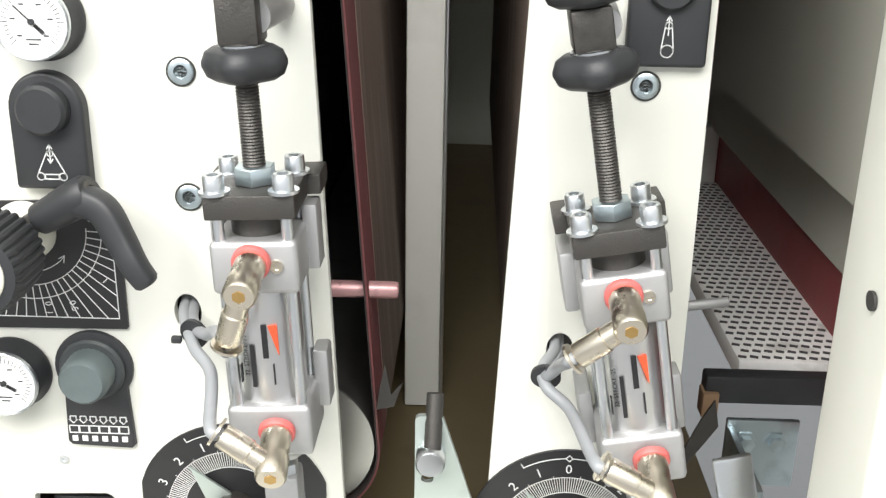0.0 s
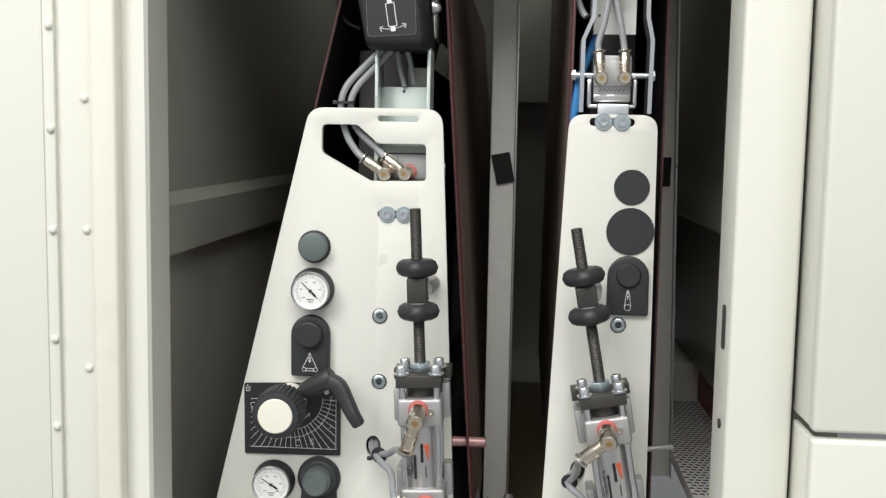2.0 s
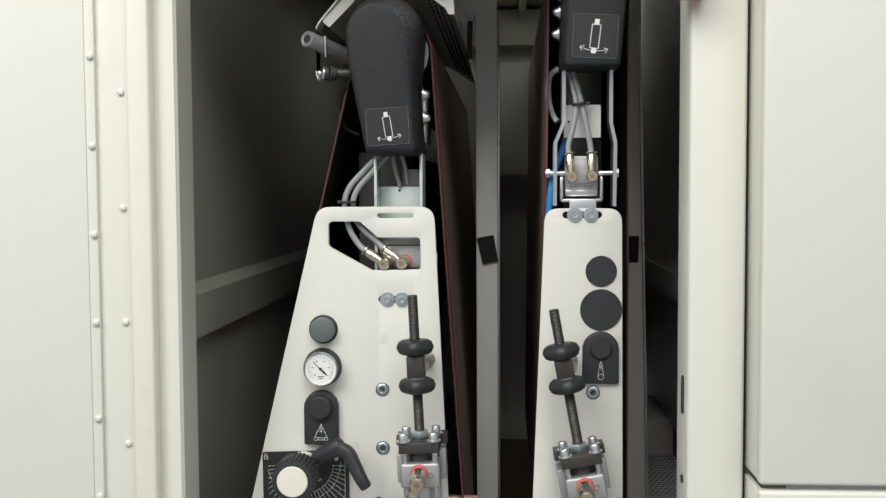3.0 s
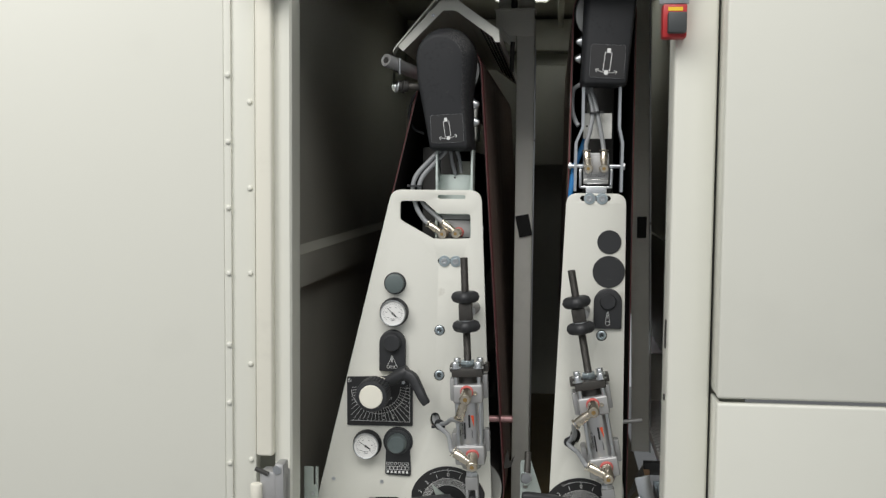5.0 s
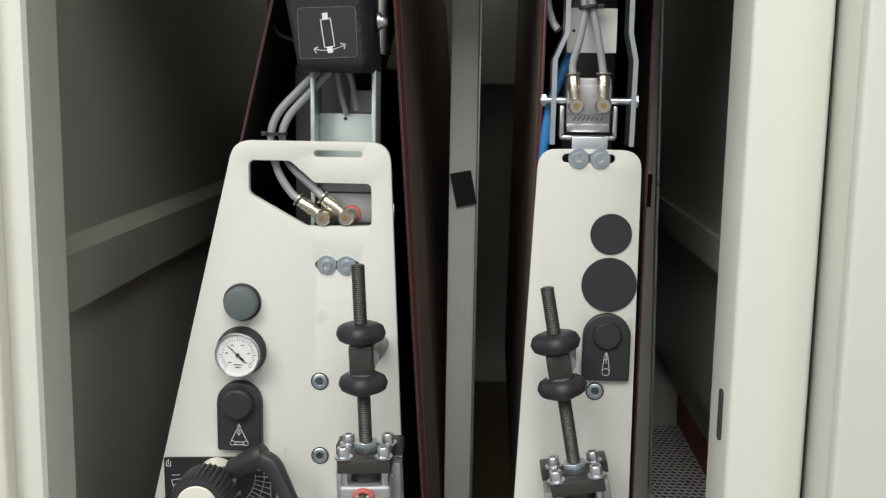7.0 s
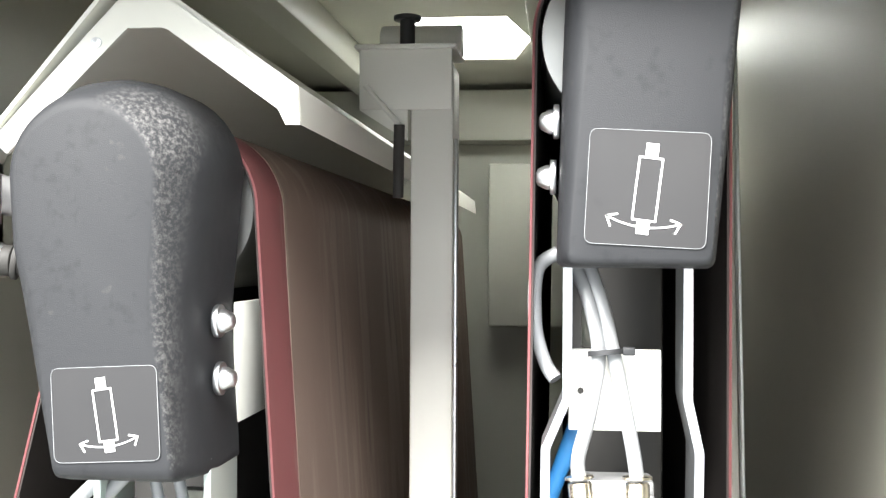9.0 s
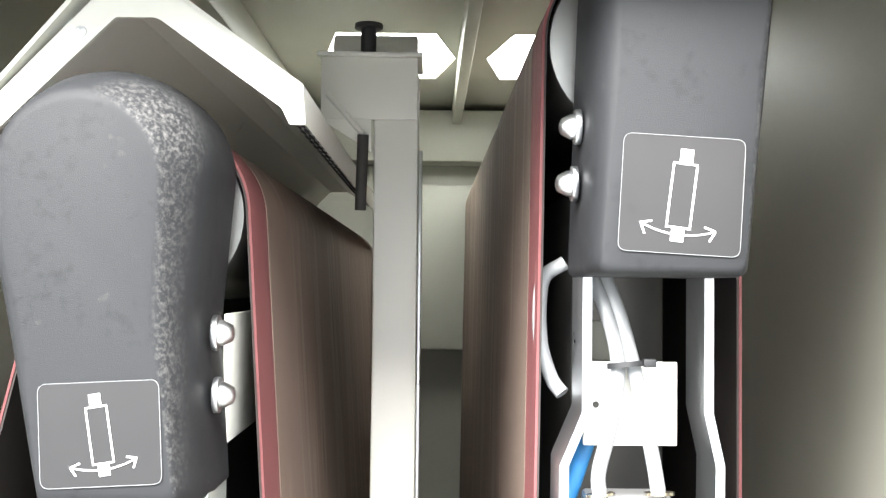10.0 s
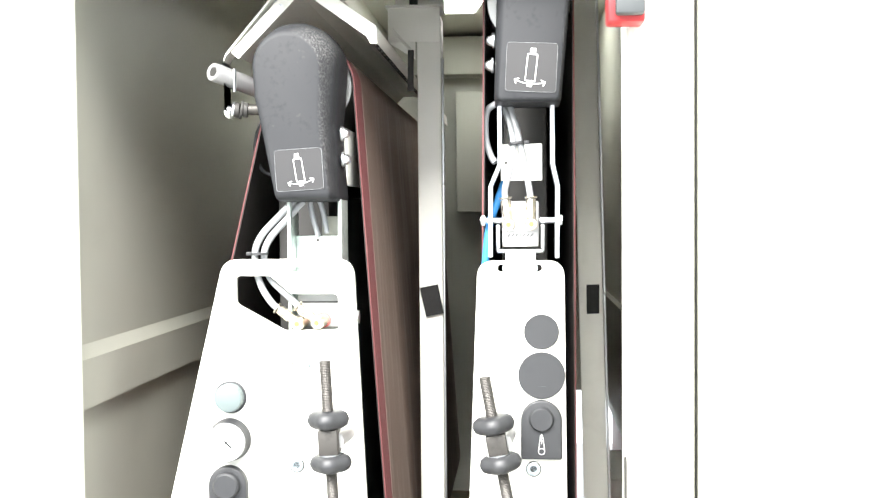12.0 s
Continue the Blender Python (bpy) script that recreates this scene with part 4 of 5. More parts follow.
part("cap", lathe([(0.0158, 0.002), (0.0154, 0.016), (0.0146, 0.020), (0.0128, 0.022), (0.0, 0.0222)], (-0.067, -0.0035, 1.1135), (-0.067, -1, 1.1135), 60, (30, 0.0004, 0.0, 0.0165)), M_GREYKNOB, kc, "grey-green ribbed cap", b)
lines = []
for i in range(6):
    x = -0.0835 + i * 0.0064
    lines += [[(x - 0.0019, 1.0765), (x - 0.0019, 1.079), (x + 0.0019, 1.079), (x + 0.0019, 1.0765), (x + 0.0025, 1.0765), (x, 1.0740), (x - 0.0025, 1.0765), (x - 0.0019, 1.0765)],
              [(x - 0.0029, 1.0672), (x - 0.0029, 1.0722), (x + 0.0029, 1.0722), (x + 0.0029, 1.0672), (x - 0.0029, 1.0672)]]
bm = strokes(lines, 0.0006, -0.0039)
for i in range(6):
    x = -0.0835 + i * 0.0064
    add_box(bm, (x - 0.0018, -0.0039, 1.0612), (x + 0.0018, -0.0035, 1.0650))
part("printed_symbols", bm, M_WHITE, kc, "rows of small white symbols", b, smooth=0)

# blank caps and cover on the narrow plate
for z, r in ((1.448, 0.0190), (1.4005, 0.0255)):
    ob = thing("blanking_disc", (0.2705, 0, z), "flat round black blanking disc on the white plate", "disc", "blanking discs")
    part("disc", lathe([(r, 0), (r, 0.0012), (r - 0.0006, 0.0018), (0.0, 0.0018)], (0, 0, 0), (0, -1, 0), 48), M_BLACK, ob)
    if r > 0.02:
        part("mark", strokes([[(-0.0035 + i * 0.0018, -0.012), (-0.0027 + i * 0.0018, -0.012)] for i in range(5)], 0.0007, -0.0022), M_DARKGREY, ob, "tiny unreadable mark", smooth=0)
cv = thing("valve_cover", (0.2705, 0, 1.3095), "black arched valve cover with belt symbol on the narrow plate", "valve cover", "valve covers")
b = cv.location.copy()
part("shell", sheet(arch(0.2700, 0.0222, 1.3095, 1.374), -0.006, 0.0, (), 0.002, 3), M_BLACK, cv, "", b)
part("cap", lathe([(0.0135, 0.0), (0.013, 0.003), (0.0115, 0.0045), (0.0, 0.0045)], (0.2700, -0.006, 1.3535), (0.2700, -1, 1.3535), 32), M_BLACK, cv, "round rotary cap", b)
cx, cz, y = 0.2700, 1.327, -0.0064
part("printed_symbol", strokes([[(cx - 0.0034, cz - 0.008), (cx - 0.0017, cz + 0.006)], [(cx + 0.0034, cz - 0.008), (cx + 0.0017, cz + 0.006)], arc(cx, cz - 0.0085, 0.0034, 0, 360, 16), arc(cx, cz + 0.0055, 0.0019, 0, 360, 12),
                                [(cx, cz), (cx, cz + 0.0105)], [(cx - 0.0014, cz + 0.008), (cx, cz + 0.0105), (cx + 0.0014, cz + 0.008)]], 0.0006, y), M_WHITE, cv, "white belt symbol", b, smooth=0)


# ---------------------------------------------------------------- pneumatic cylinders with spindle
def spindle_nut(parent, z):
    """Moulded four-lobed hand nut."""
    n = 48
    prof = [(0.006, -0.0088), (0.0145, -0.0088), (0.0185, -0.0062), (0.0205, -0.001), (0.0205, 0.001), (0.0185, 0.0062), (0.0145, 0.0088), (0.006, 0.0088)]
    bm = bmesh.new()
    rings = []
    for r, h in prof:
        ring = []
        for i in range(n):
            a = 2 * math.pi * i / n
            k = 1 + (0.085 * math.cos(4 * a) if r > 0.01 else 0)
            ring.append(bm.verts.new((r * k * math.cos(a), r * k * math.sin(a), z + h)))
        rings.append(ring)
    for p, q in zip(rings, rings[1:]):
        for i in range(n):
            bm.faces.new((p[i], p[(i + 1) % n], q[(i + 1) % n], q[i]))
    bm.faces.new(rings[0]), bm.faces.new(rings[-1])
    return part("hand_nut", bm, M_BLACK, parent, "black four-lobed hand nut", smooth=50)


def thread(r, z0, z1, pitch=0.0017):
    prof = [(r * 0.8, z0)]
    k = int((z1 - z0) / pitch)
    for i in range(k):
        z = z0 + (z1 - z0) * i / k
        prof += [(r * 0.90, z), (r, z + pitch * 0.5)]
    prof += [(r * 0.9, z1), (r * 0.7, z1 + 0.0006)]
    return lathe(prof, (0, 0, 0), (0, 0, 1), 20)


def pneumatic_cylinder(loc, lean, label, nut1, nut2):
    ob = thing("pneumatic_cylinder", loc, label, "pneumatic cylinder", "pneumatic cylinders", (0, lean, 0))
    part("spindle", thread(0.0062, -0.004, 0.163), M_STEEL, ob, "black threaded spindle")
    spindle_nut(ob, nut1)
    spindle_nut(ob, nut2)
    part("yoke_block", box((-0.0105, -0.0115, nut1 + 0.0095), (0.0105, 0.0135, nut2 - 0.0095), 0.002), M_STEEL, ob, "dark square yoke block")
    part("yoke_shank", join(add_cyl(bmesh.new(), (0.006, 0.0, (nut1 + nut2) / 2), (0.010, 0.050, (nut1 + nut2) / 2), 0.0095, seg=20)), M_ALU, ob, "grey shank into the plate")
    part("lock_washer", cyl((0, 0, nut1 + 0.0087), (0, 0, nut1 + 0.0098), 0.0122, seg=28), M_ZINC, ob)
    part("hex_nut", cyl((0, 0, -0.008), (0, 0, 0.0015), 0.0112, seg=6, w=0.0006), M_BLUEZINC, ob)
    part("bearing_plate", box((-0.0238, -0.0235, -0.0215), (0.0238, 0.0235, -0.0082), 0.0012), M_STEEL, ob, "dark machined steel plate")
    for x0, x1 in ((0.0180, 0.0310), (-0.0310, -0.0180)):
        part("bearing_plate_ear", box((x0, 0.020, -0.0215), (x1, 0.0475, -0.0100), 0.001), M_STEEL, ob, "steel ear towards the plate")
    part("guide_collar", cyl((0, 0, -0.034), (0, 0, -0.0215), 0.0150, seg=28), M_STEEL, ob)
    for sx in (-1, 1):
        for sy in (-1, 1):
            x, y = sx * 0.0180, sy * 0.0180
            part("tie_bolt", join(add_cyl(bmesh.new(), (x, y, -0.036), (x, y, -0.006), 0.0032, seg=14),
                                  lathe([(0.0056, 0.0), (0.0056, 0.0078), (0.0050, 0.0086), (0.0030, 0.0086), (0.0028, 0.005), (0.0002, 0.005)], (x, y, -0.0068), (x, y, 1), 20)), M_ZINC, ob, "socket-head tie bolt")
            part("washer", cyl((x, y, -0.0082), (x, y, -0.0066), 0.0082, seg=22), M_ZINC, ob)
            part("tie_rod", cyl((sx * 0.0178, sy * 0.0178, -0.130), (sx * 0.0178, sy * 0.0178, -0.060), 0.0030, seg=16), M_ZINC, ob, "polished tie rod")
    part("upper_head", box((-0.0232, -0.0232, -0.0630), (0.0232, 0.0232, -0.0335), 0.0032, seg=3), M_ALU, ob, "cast aluminium head")
    part("lower_head", join(box((-0.0232, -0.0232, -0.1610), (0.0232, 0.0232, -0.1300), 0.0032, seg=3)), M_ALU, ob, "cast aluminium head")
    for z0, z1 in ((-0.1480, -0.1120), (-0.0620, -0.0240)):
        part("mounting_lug", box((0.0205, 0.010, z0), (0.0295, 0.028, z1), 0.002), M_ALU, ob, "cast mounting lug")
        part("foot", box((-0.031, 0.012, z0 - 0.004), (-0.0225, 0.0475, z1 - 0.006), 0.002), M_ALU, ob, "foot towards the plate")
    bar_ = part("barrel", lathe([(0.0185, 0.0), (0.0185, 0.07)], (0, 0, -0.131), (0, 0, 1), 40), M_ALUTUBE, ob, "drawn aluminium barrel")
    part("nose", lathe([(0.0155, 0.0), (0.0155, 0.006), (0.0140, 0.0095), (0.007, 0.0095)], (0, 0, -0.161), (0, 0, -1), 28), M_ALU, ob)
    part("piston_rod", cyl((0, 0, -0.19), (0, 0, -0.168), 0.0048, seg=18), M_ZINC, ob)
    part("rod_nut", cyl((0, 0, -0.184), (0, 0, -0.1775), 0.0095, seg=6, w=0.0005), M_ZINC, ob)
    ck = part("clevis", join(box((-0.0100, -0.0100, -0.2050), (0.0100, 0.0100, -0.1840), 0.002), box((-0.0100, -0.0100, -0.2280), (-0.0052, 0.0100, -0.2040), 0.0015),
                             box((0.0052, -0.0100, -0.2280), (0.0100, 0.0100, -0.2040), 0.0015)), M_ALU, ob, "forked clevis")
    part("clevis_pin", cyl((0, -0.0175, -0.2200), (0, 0.018, -0.2200), 0.0068, seg=20, w=0.0012), M_BLACK, ck, "black clevis pin")
    # label on the barrel
    lab = strokes([[(0.0008, -0.1010), (0.0008, -0.0830)]], 0.0030, -0.0195, 0.0012)
    part("maker_bar", lab, M_LABEL, bar_, "dark printed maker's bar", smooth=0)
    bm = sheet([Vector((0.0030, -0.0830)), Vector((0.0080, -0.0828)), Vector((0.0080, -0.1005))], -0.0191, -0.0172)
    part("maker_mark", bm, M_ORANGE, bar_, "orange-red triangular mark", smooth=0)
    part("print", lettering("32  STROKE  25", 0.0036, (-0.0105, -0.0172, -0.1010), 90), M_LABEL, bar_, "dark print", smooth=0)
    part("code_bar", strokes([[(-0.0068, -0.1190), (-0.0068, -0.0950)]], 0.0022, -0.0186, 0.0012), M_LABEL, bar_, "dark unreadable code", smooth=0)
    part("fine_print", strokes([[(0.0045, -0.1180), (0.0045, -0.1060)], [(-0.0135, -0.1160), (-0.0135, -0.1060)]], 0.0008, -0.0190, 0.003), M_LABEL, bar_, "fine unreadable print", smooth=0)
    part("vent_screw", lathe([(0.0036, 0), (0.0036, 0.0014), (0.0018, 0.0014), (0.0016, 0.0004), (0.0002, 0.0004)], (0.0120, -0.0232, -0.0470), (0.0120, -1, -0.0470), 16), M_BRASS, ob)
    return ob


def port_fitting(base, out, hose_dir, label, ring=True, length=0.026, size=1.0):
    """Banjo fitting standing out of a port, with a swivel arm that takes a hose; returns the hose's start."""
    base, out, hd = Vector(base), Vector(out).normalized(), Vector(hose_dir).normalized()
    ob = thing("hose_fitting", base, label, "fitting", "hose fittings")
    ob.scale = (size, size, size)
    o = Vector((0, 0, 0))
    if ring:
        part("seal_ring", lathe([(0.0048, 0), (0.0086, 0), (0.0086, 0.0022), (0.0080, 0.0030), (0.0048, 0.0030)], o, out, 24), M_RED, ob, "red seal ring")
    part("stem", lathe([(0.0070, 0.002), (0.0070, 0.012), (0.0062, 0.014), (0.0066, length - 0.008)], o, out, 24), M_BRASS, ob)
    c = out * (length - 0.004)
    part("swivel_body", lathe([(0.0058, -0.0065), (0.0073, -0.0055), (0.0073, 0.0050), (0.0062, 0.0065), (0.0034, 0.0065)], c, c + out, 24), M_BRASS, ob)
    part("hex_key_recess", cyl(c + out * 0.0055, c + out * 0.0068, 0.0030, seg=6), M_BRASSCORE, ob, "brass recess")
    part("arm", lathe([(0.0052, 0.004), (0.0052, 0.012), (0.0059, 0.0125), (0.0059, 0.0260), (0.0054, 0.0268), (0.0050, 0.0268)], c, c + hd, 22), M_BRASS, ob)
    part("release_collar", lathe([(0.0064, 0.0285), (0.0072, 0.0285), (0.0072, 0.0298), (0.0046, 0.0300)], c, c + hd, 22), M_BRASS, ob)
    return base + (c + hd * 0.027) * size


LC = Vector((0.0508, -0.0545, 1.2605))
RC = Vector((0.2395, -0.0520, 1.2460))
LA, RA = -2.7, -10.3
pneumatic_cylinder(LC, LA, "aluminium pneumatic cylinder with black spindle and hand nuts", 0.0555, 0.1015)
pneumatic_cylinder(RC, RA, "aluminium pneumatic cylinder, leaning, with black spindle", 0.0720, 0.1130)


def on_cyl(c, lean, p):
    return c + Euler((0, radians(lean), 0)).to_matrix() @ Vector(p)


def run(name, pts, r, material, label, group="pneumatic hoses"):
    ob = thing(name, pts[0], label, "hose", group)
    part("tube", hose(pts, r), material, ob, "", Vector(pts[0]))
    return ob


def cable_tie(p, d, r, tail):
    p, d = Vector(p), Vector(d).normalized()
    ob = thing("cable_tie", p, "black plastic cable tie round grey hoses", "cable tie", "cable ties")
    part("band", lathe([(r - 0.0008, -0.0013), (r, -0.0013), (r, 0.0013), (r - 0.0008, 0.0013)], (0, 0, 0), d, 20), M_BLACK, ob)
    t = Vector(tail)
    part("head", box(t - Vector((0.003, 0.002, 0.002)), t + Vector((0.003, 0.002, 0.002)), 0.0006), M_BLACK, ob)


ports = []
for c, lean, up_dir, low_dir, hole in ((LC, LA, (-0.28, 0.10, -0.95), (-0.80, 0.10, 0.52), (-0.006, 1.152)), (RC, RA, (-0.72, 0.12, -0.62), (-0.84, 0.10, 0.42), (0.2225, 1.133))):
    p = on_cyl(c, lean, (-0.001, -0.0232, -0.0440))
    q = on_cyl(c, lean, (0.004, -0.0232, -0.1440))
    h1 = port_fitting(p, (0.0, -1, -0.18), up_dir, "nickel-plated swivel fitting with red ring on a cylinder port", size=1.2)
    h2 = port_fitting(q, (0.05, -1, -0.35), low_dir, "nickel-plated swivel fitting with red ring on a cylinder port", size=1.2)
    hx, hz = hole
    d1 = Vector(up_dir).normalized()
    if lean == LA:
        run("air_hose", [h1, h1 + d1 * 0.006, (0.027, -0.062, 1.168), (0.016, -0.042, 1.157), (0.005, -0.022, 1.151), (hx + 0.003, 0.0, 1.152), (hx + 0.003, 0.03, 1.160)], 0.0036, M_HOSE, "short grey air hose into the plate's hole")
        run("air_hose", [h2, h2 + Vector(low_dir).normalized() * 0.007, (0.022, -0.060, 1.141), (0.009, -0.042, 1.147), (0.000, -0.022, 1.149), (hx - 0.002, 0.0, 1.153), (hx - 0.003, 0.03, 1.162)], 0.0036, M_HOSE, "grey air hose curving to the lower port")
        cable_tie((0.0045, -0.026, 1.150), (0.3, 0.8, 0.1), 0.0092, (-0.010, -0.003, -0.003))
    else:
        run("air_hose", [h1, h1 + d1 * 0.006, (0.219, -0.046, 1.146), (0.2125, -0.028, 1.130), (hx - 0.001, 0.0, 1.132), (hx, 0.03, 1.140)], 0.0036, M_HOSE, "short grey air hose into the plate's hole")
        run("air_hose", [h2, h2 + Vector(low_dir).normalized() * 0.007, (0.226, -0.048, 1.118), (0.2125, -0.034, 1.126), (0.2115, -0.020, 1.132), (hx - 0.003, 0.0, 1.135), (hx - 0.003, 0.03, 1.142)], 0.0036, M_HOSE, "grey air hose curving to the lower port")
        cable_tie((0.2125, -0.028, 1.1295), (0.1, 0.9, 0.3), 0.0090, (0.002, -0.006, 0.008))


# ---------------------------------------------------------------- angle dials with pointer and clamp
def angle_dial(cx, cz, label, arm_to):
    ob = thing("angle_dial", (cx, 0, cz), label, "dial", "angle dials")
    out = [Vector((0.0640 * math.cos(radians(a)), 0.0640 * math.sin(radians(a)))) for a in range(20, 158, 6)] + [Vector((-0.0605, 0.020)), Vector((-0.0610, -0.010)), Vector((0.02, -0.03)), Vector((0.060, 0.0))]
    part("dial_plate", sheet(out, -0.0018, 0.0), M_LABEL, ob, "black dial plate")
    lines = [arc(0, 0, 0.0440, 15, 170, 40), arc(0, 0, 0.0330, 15, 170, 40)]
    for i in range(67):
        a = radians(168 - i * 2.2)
        r0 = 0.0455 if i % 10 == 0 else 0.0440
        lines.append([(r0 * math.cos(a), r0 * math.sin(a)), (0.0330 * math.cos(a), 0.0330 * math.sin(a))])
    part("graduation", strokes(lines, 0.0004, -0.0022), M_WHITE, ob, "white graduation", smooth=0)
    for body, a in (("3", 156), ("2", 134), ("1", 112), ("0", 90), ("1", 68), ("2", 46)):
        part("figure", lettering(body, 0.0088, (0.0502 * math.cos(radians(a)), -0.0024, 0.0502 * math.sin(radians(a))), a - 90), M_WHITE, ob, "white figure", smooth=0)
    lines = [arc(0, 0, 0.0580, 120, 92, 8), [(0.0580 * math.cos(radians(120)), 0.0580 * math.sin(radians(120))), (0.0610 * math.cos(radians(120)), 0.0610 * math.sin(radians(120)))], arc(0, 0, 0.0580, 88, 66, 8),
             [(-0.0022, 0.0580), (0, 0.0602), (0.0022, 0.0580), (0, 0.0558), (-0.0022, 0.0580)]]
    part("direction_arrow", strokes(lines, 0.0005, -0.0022), M_WHITE, ob, "thin white arrow line", smooth=0)
    a = radians(128)
    tip, n = Vector((0.044 * math.cos(a), 0.044 * math.sin(a))), Vector((-math.sin(a), math.cos(a)))
    bs = Vector((0.014 * math.cos(a), 0.014 * math.sin(a)))
    part("pointer", sheet([tip, bs + n * 0.0085, Vector((-0.006, -0.012)), Vector((0.010, -0.006)), bs - n * 0.0085], -0.0065, -0.0045), M_GALV, ob, "bare pointed sheet pointer")
    part("hub", lathe([(0.0150, 0.002), (0.0150, 0.016), (0.0120, 0.018), (0.0, 0.018)], (0, 0, 0), (0, -1, 0), 28), M_STEEL, ob, "dark hub")
    ax, az = arm_to
    part("crank_arm", join(box((0.0, -0.024, -0.013), (ax + 0.002, -0.010, 0.010), 0.003)), M_BLACK, ob, "black crank arm")
    part("hub_bolt", cyl((0, -0.018, 0), (0, -0.024, 0), 0.0075, seg=6, w=0.0005), M_ZINC, ob, "zinc hexagon bolt")
    return ob


angle_dial(0.0165, 1.011, "black angle dial with white figures and metal pointer", (0.038, 0.0))
angle_dial(0.2330, 1.000, "black angle dial with white figures beside the clevis", (0.030, 0.0))


def clamp_bracket(x0, x1, cx, label):
    ob = thing("clamp_bracket", (cx, -0.03, 0.9445), label, "bracket", "clamp brackets")
    b = ob.location.copy()
    part("fork", join(box((x0, -0.080, 0.9445), (cx - 0.011, 0.0, 0.9620), 0.002), box((cx + 0.011, -0.080, 0.9445), (x1, 0.0, 0.9620), 0.002), box((x0 + 0.003, -0.018, 0.9450), (x1 - 0.003, -0.001, 0.9610), 0.002)), M_PLATE, ob, "white painted fork", b)
    part("stud", cyl((cx, -0.048, 0.9445), (cx, -0.048, 0.972), 0.008), M_STEEL, ob, "dark threaded stud", b)
    part("washer", cyl((cx, -0.048, 0.9630), (cx, -0.048, 0.9660), 0.0155, w=0.0006), M_ZINC, ob, "", b)
    for x in ((x0 + cx - 0.011) / 2, (x1 + cx + 0.011) / 2):
        part("washer", cyl((x, -0.050, 0.9622), (x, -0.050, 0.964), 0.0095), M_ZINC, ob, "", b)
        part("bolt", cyl((x, -0.050, 0.964), (x, -0.050, 0.9705), 0.0080, seg=6, w=0.0006), M_ZINC, ob, "zinc hexagon bolt", b)


clamp_bracket(-0.022, 0.068, 0.0245, "white painted clamp fork with two hexagon bolts")
clamp_bracket(0.203, 0.285, 0.2440, "white painted clamp fork below the narrow plate")
lever("clamping_lever", "long black clamping lever above the clamp fork", (0.0240, -0.048, 0.9665), (0.0250, -0.048, 1.034), 0.0165,
      [(0.024, -0.045, 1.029), (-0.004, -0.055, 1.030), (-0.045, -0.064, 1.027), (-0.092, -0.070, 1.021)], 0.0095, 0.0090, 0.0130, 0.0085, True)
lever("clamping_lever", "long black clamping lever tilted towards the post", (0.2440, -0.048, 0.9665), (0.2455, -0.048, 1.034), 0.0165,
      [(0.243, -0.045, 1.026), (0.215, -0.058, 1.036), (0.178, -0.068, 1.046), (0.140, -0.074, 1.052)], 0.0095, 0.0090, 0.0125, 0.0085, True)
mb = thing("motor_block", (-0.07, 0.03, 0.9445), "black drive block with end screw below the plate", "motor")
part("body", join(box((-0.050, -0.055, 0.0005), (0.030, 0.02, 0.042), 0.005), box((-0.040, -0.02, 0.040), (0.01, 0.02, 0.066), 0.004), box((-0.045, -0.060, 0.014), (-0.02, -0.050, 0.030), 0.003)), M_BLACK, mb)
part("end_screw", cyl((-0.064, -0.03, 0.035), (-0.055, -0.03, 0.035), 0.006, seg=12), M_ZINC, mb, "zinc end screw")
part("rib", box((-0.012, -0.022, 0.056), (0.012, -0.019, 0.062)), M_DARKGREY, mb)

# ---------------------------------------------------------------- valve blocks, hoses and straps above the plates
vb = thing("valve_block", (0.022, 0.025, 1.445), "cast aluminium valve block behind the plate's cut-out", "valve", "valve blocks")
part("body", join(box((-0.024, 0.0, 0.0), (0.026, 0.014, 0.043), 0.0015), box((-0.024, -0.004, 0.006), (0.026, 0.001, 0.034), 0.001)), M_ALU, vb)
part("cover_line", box((-0.024, -0.0045, 0.0335), (0.026, -0.0035, 0.035)), M_DARK, vb)
a1 = port_fitting((0.006, 0.022, 1.458), (-0.15, -1, -0.05), (-0.80, 0.05, 0.55), "nickel swivel fitting on the valve block", False, 0.022)
a2 = port_fitting((0.028, 0.022, 1.459), (-0.15, -1, -0.05), (-0.78, 0.05, 0.60), "nickel swivel fitting on the valve block", True, 0.022)
run("air_hose", [a1, a1 + Vector((-0.010, 0.004, 0.008)), (-0.041, 0.012, 1.500), (-0.047, 0.012, 1.530), (-0.041, 0.014, 1.552), (-0.022, 0.018, 1.574), (-0.004, 0.022, 1.592)], 0.0038, M_HOSE, "grey air hose looping up behind the plate")
run("air_hose", [a2, a2 + Vector((-0.010, 0.004, 0.009)), (-0.030, 0.014, 1.506), (-0.037, 0.014, 1.530), (-0.031, 0.016, 1.550), (-0.012, 0.020, 1.572), (0.006, 0.024, 1.592)], 0.0038, M_HOSE, "grey air hose looping up behind the plate")
cable_tie((-0.042, 0.013, 1.534), (0, 0, 1), 0.0105, (-0.011, -0.002, 0.0))
run("air_hose", [(0.010, 0.035, 1.600), (0.014, 0.037, 1.575), (0.020, 0.037, 1.553)], 0.0030, M_HOSE, "thin grey hose behind the channel")
run("air_hose", [(0.020, 0.035, 1.600), (0.026, 0.037, 1.580), (0.030, 0.038, 1.556)], 0.0030, M_HOSE, "thin grey hose behind the channel")


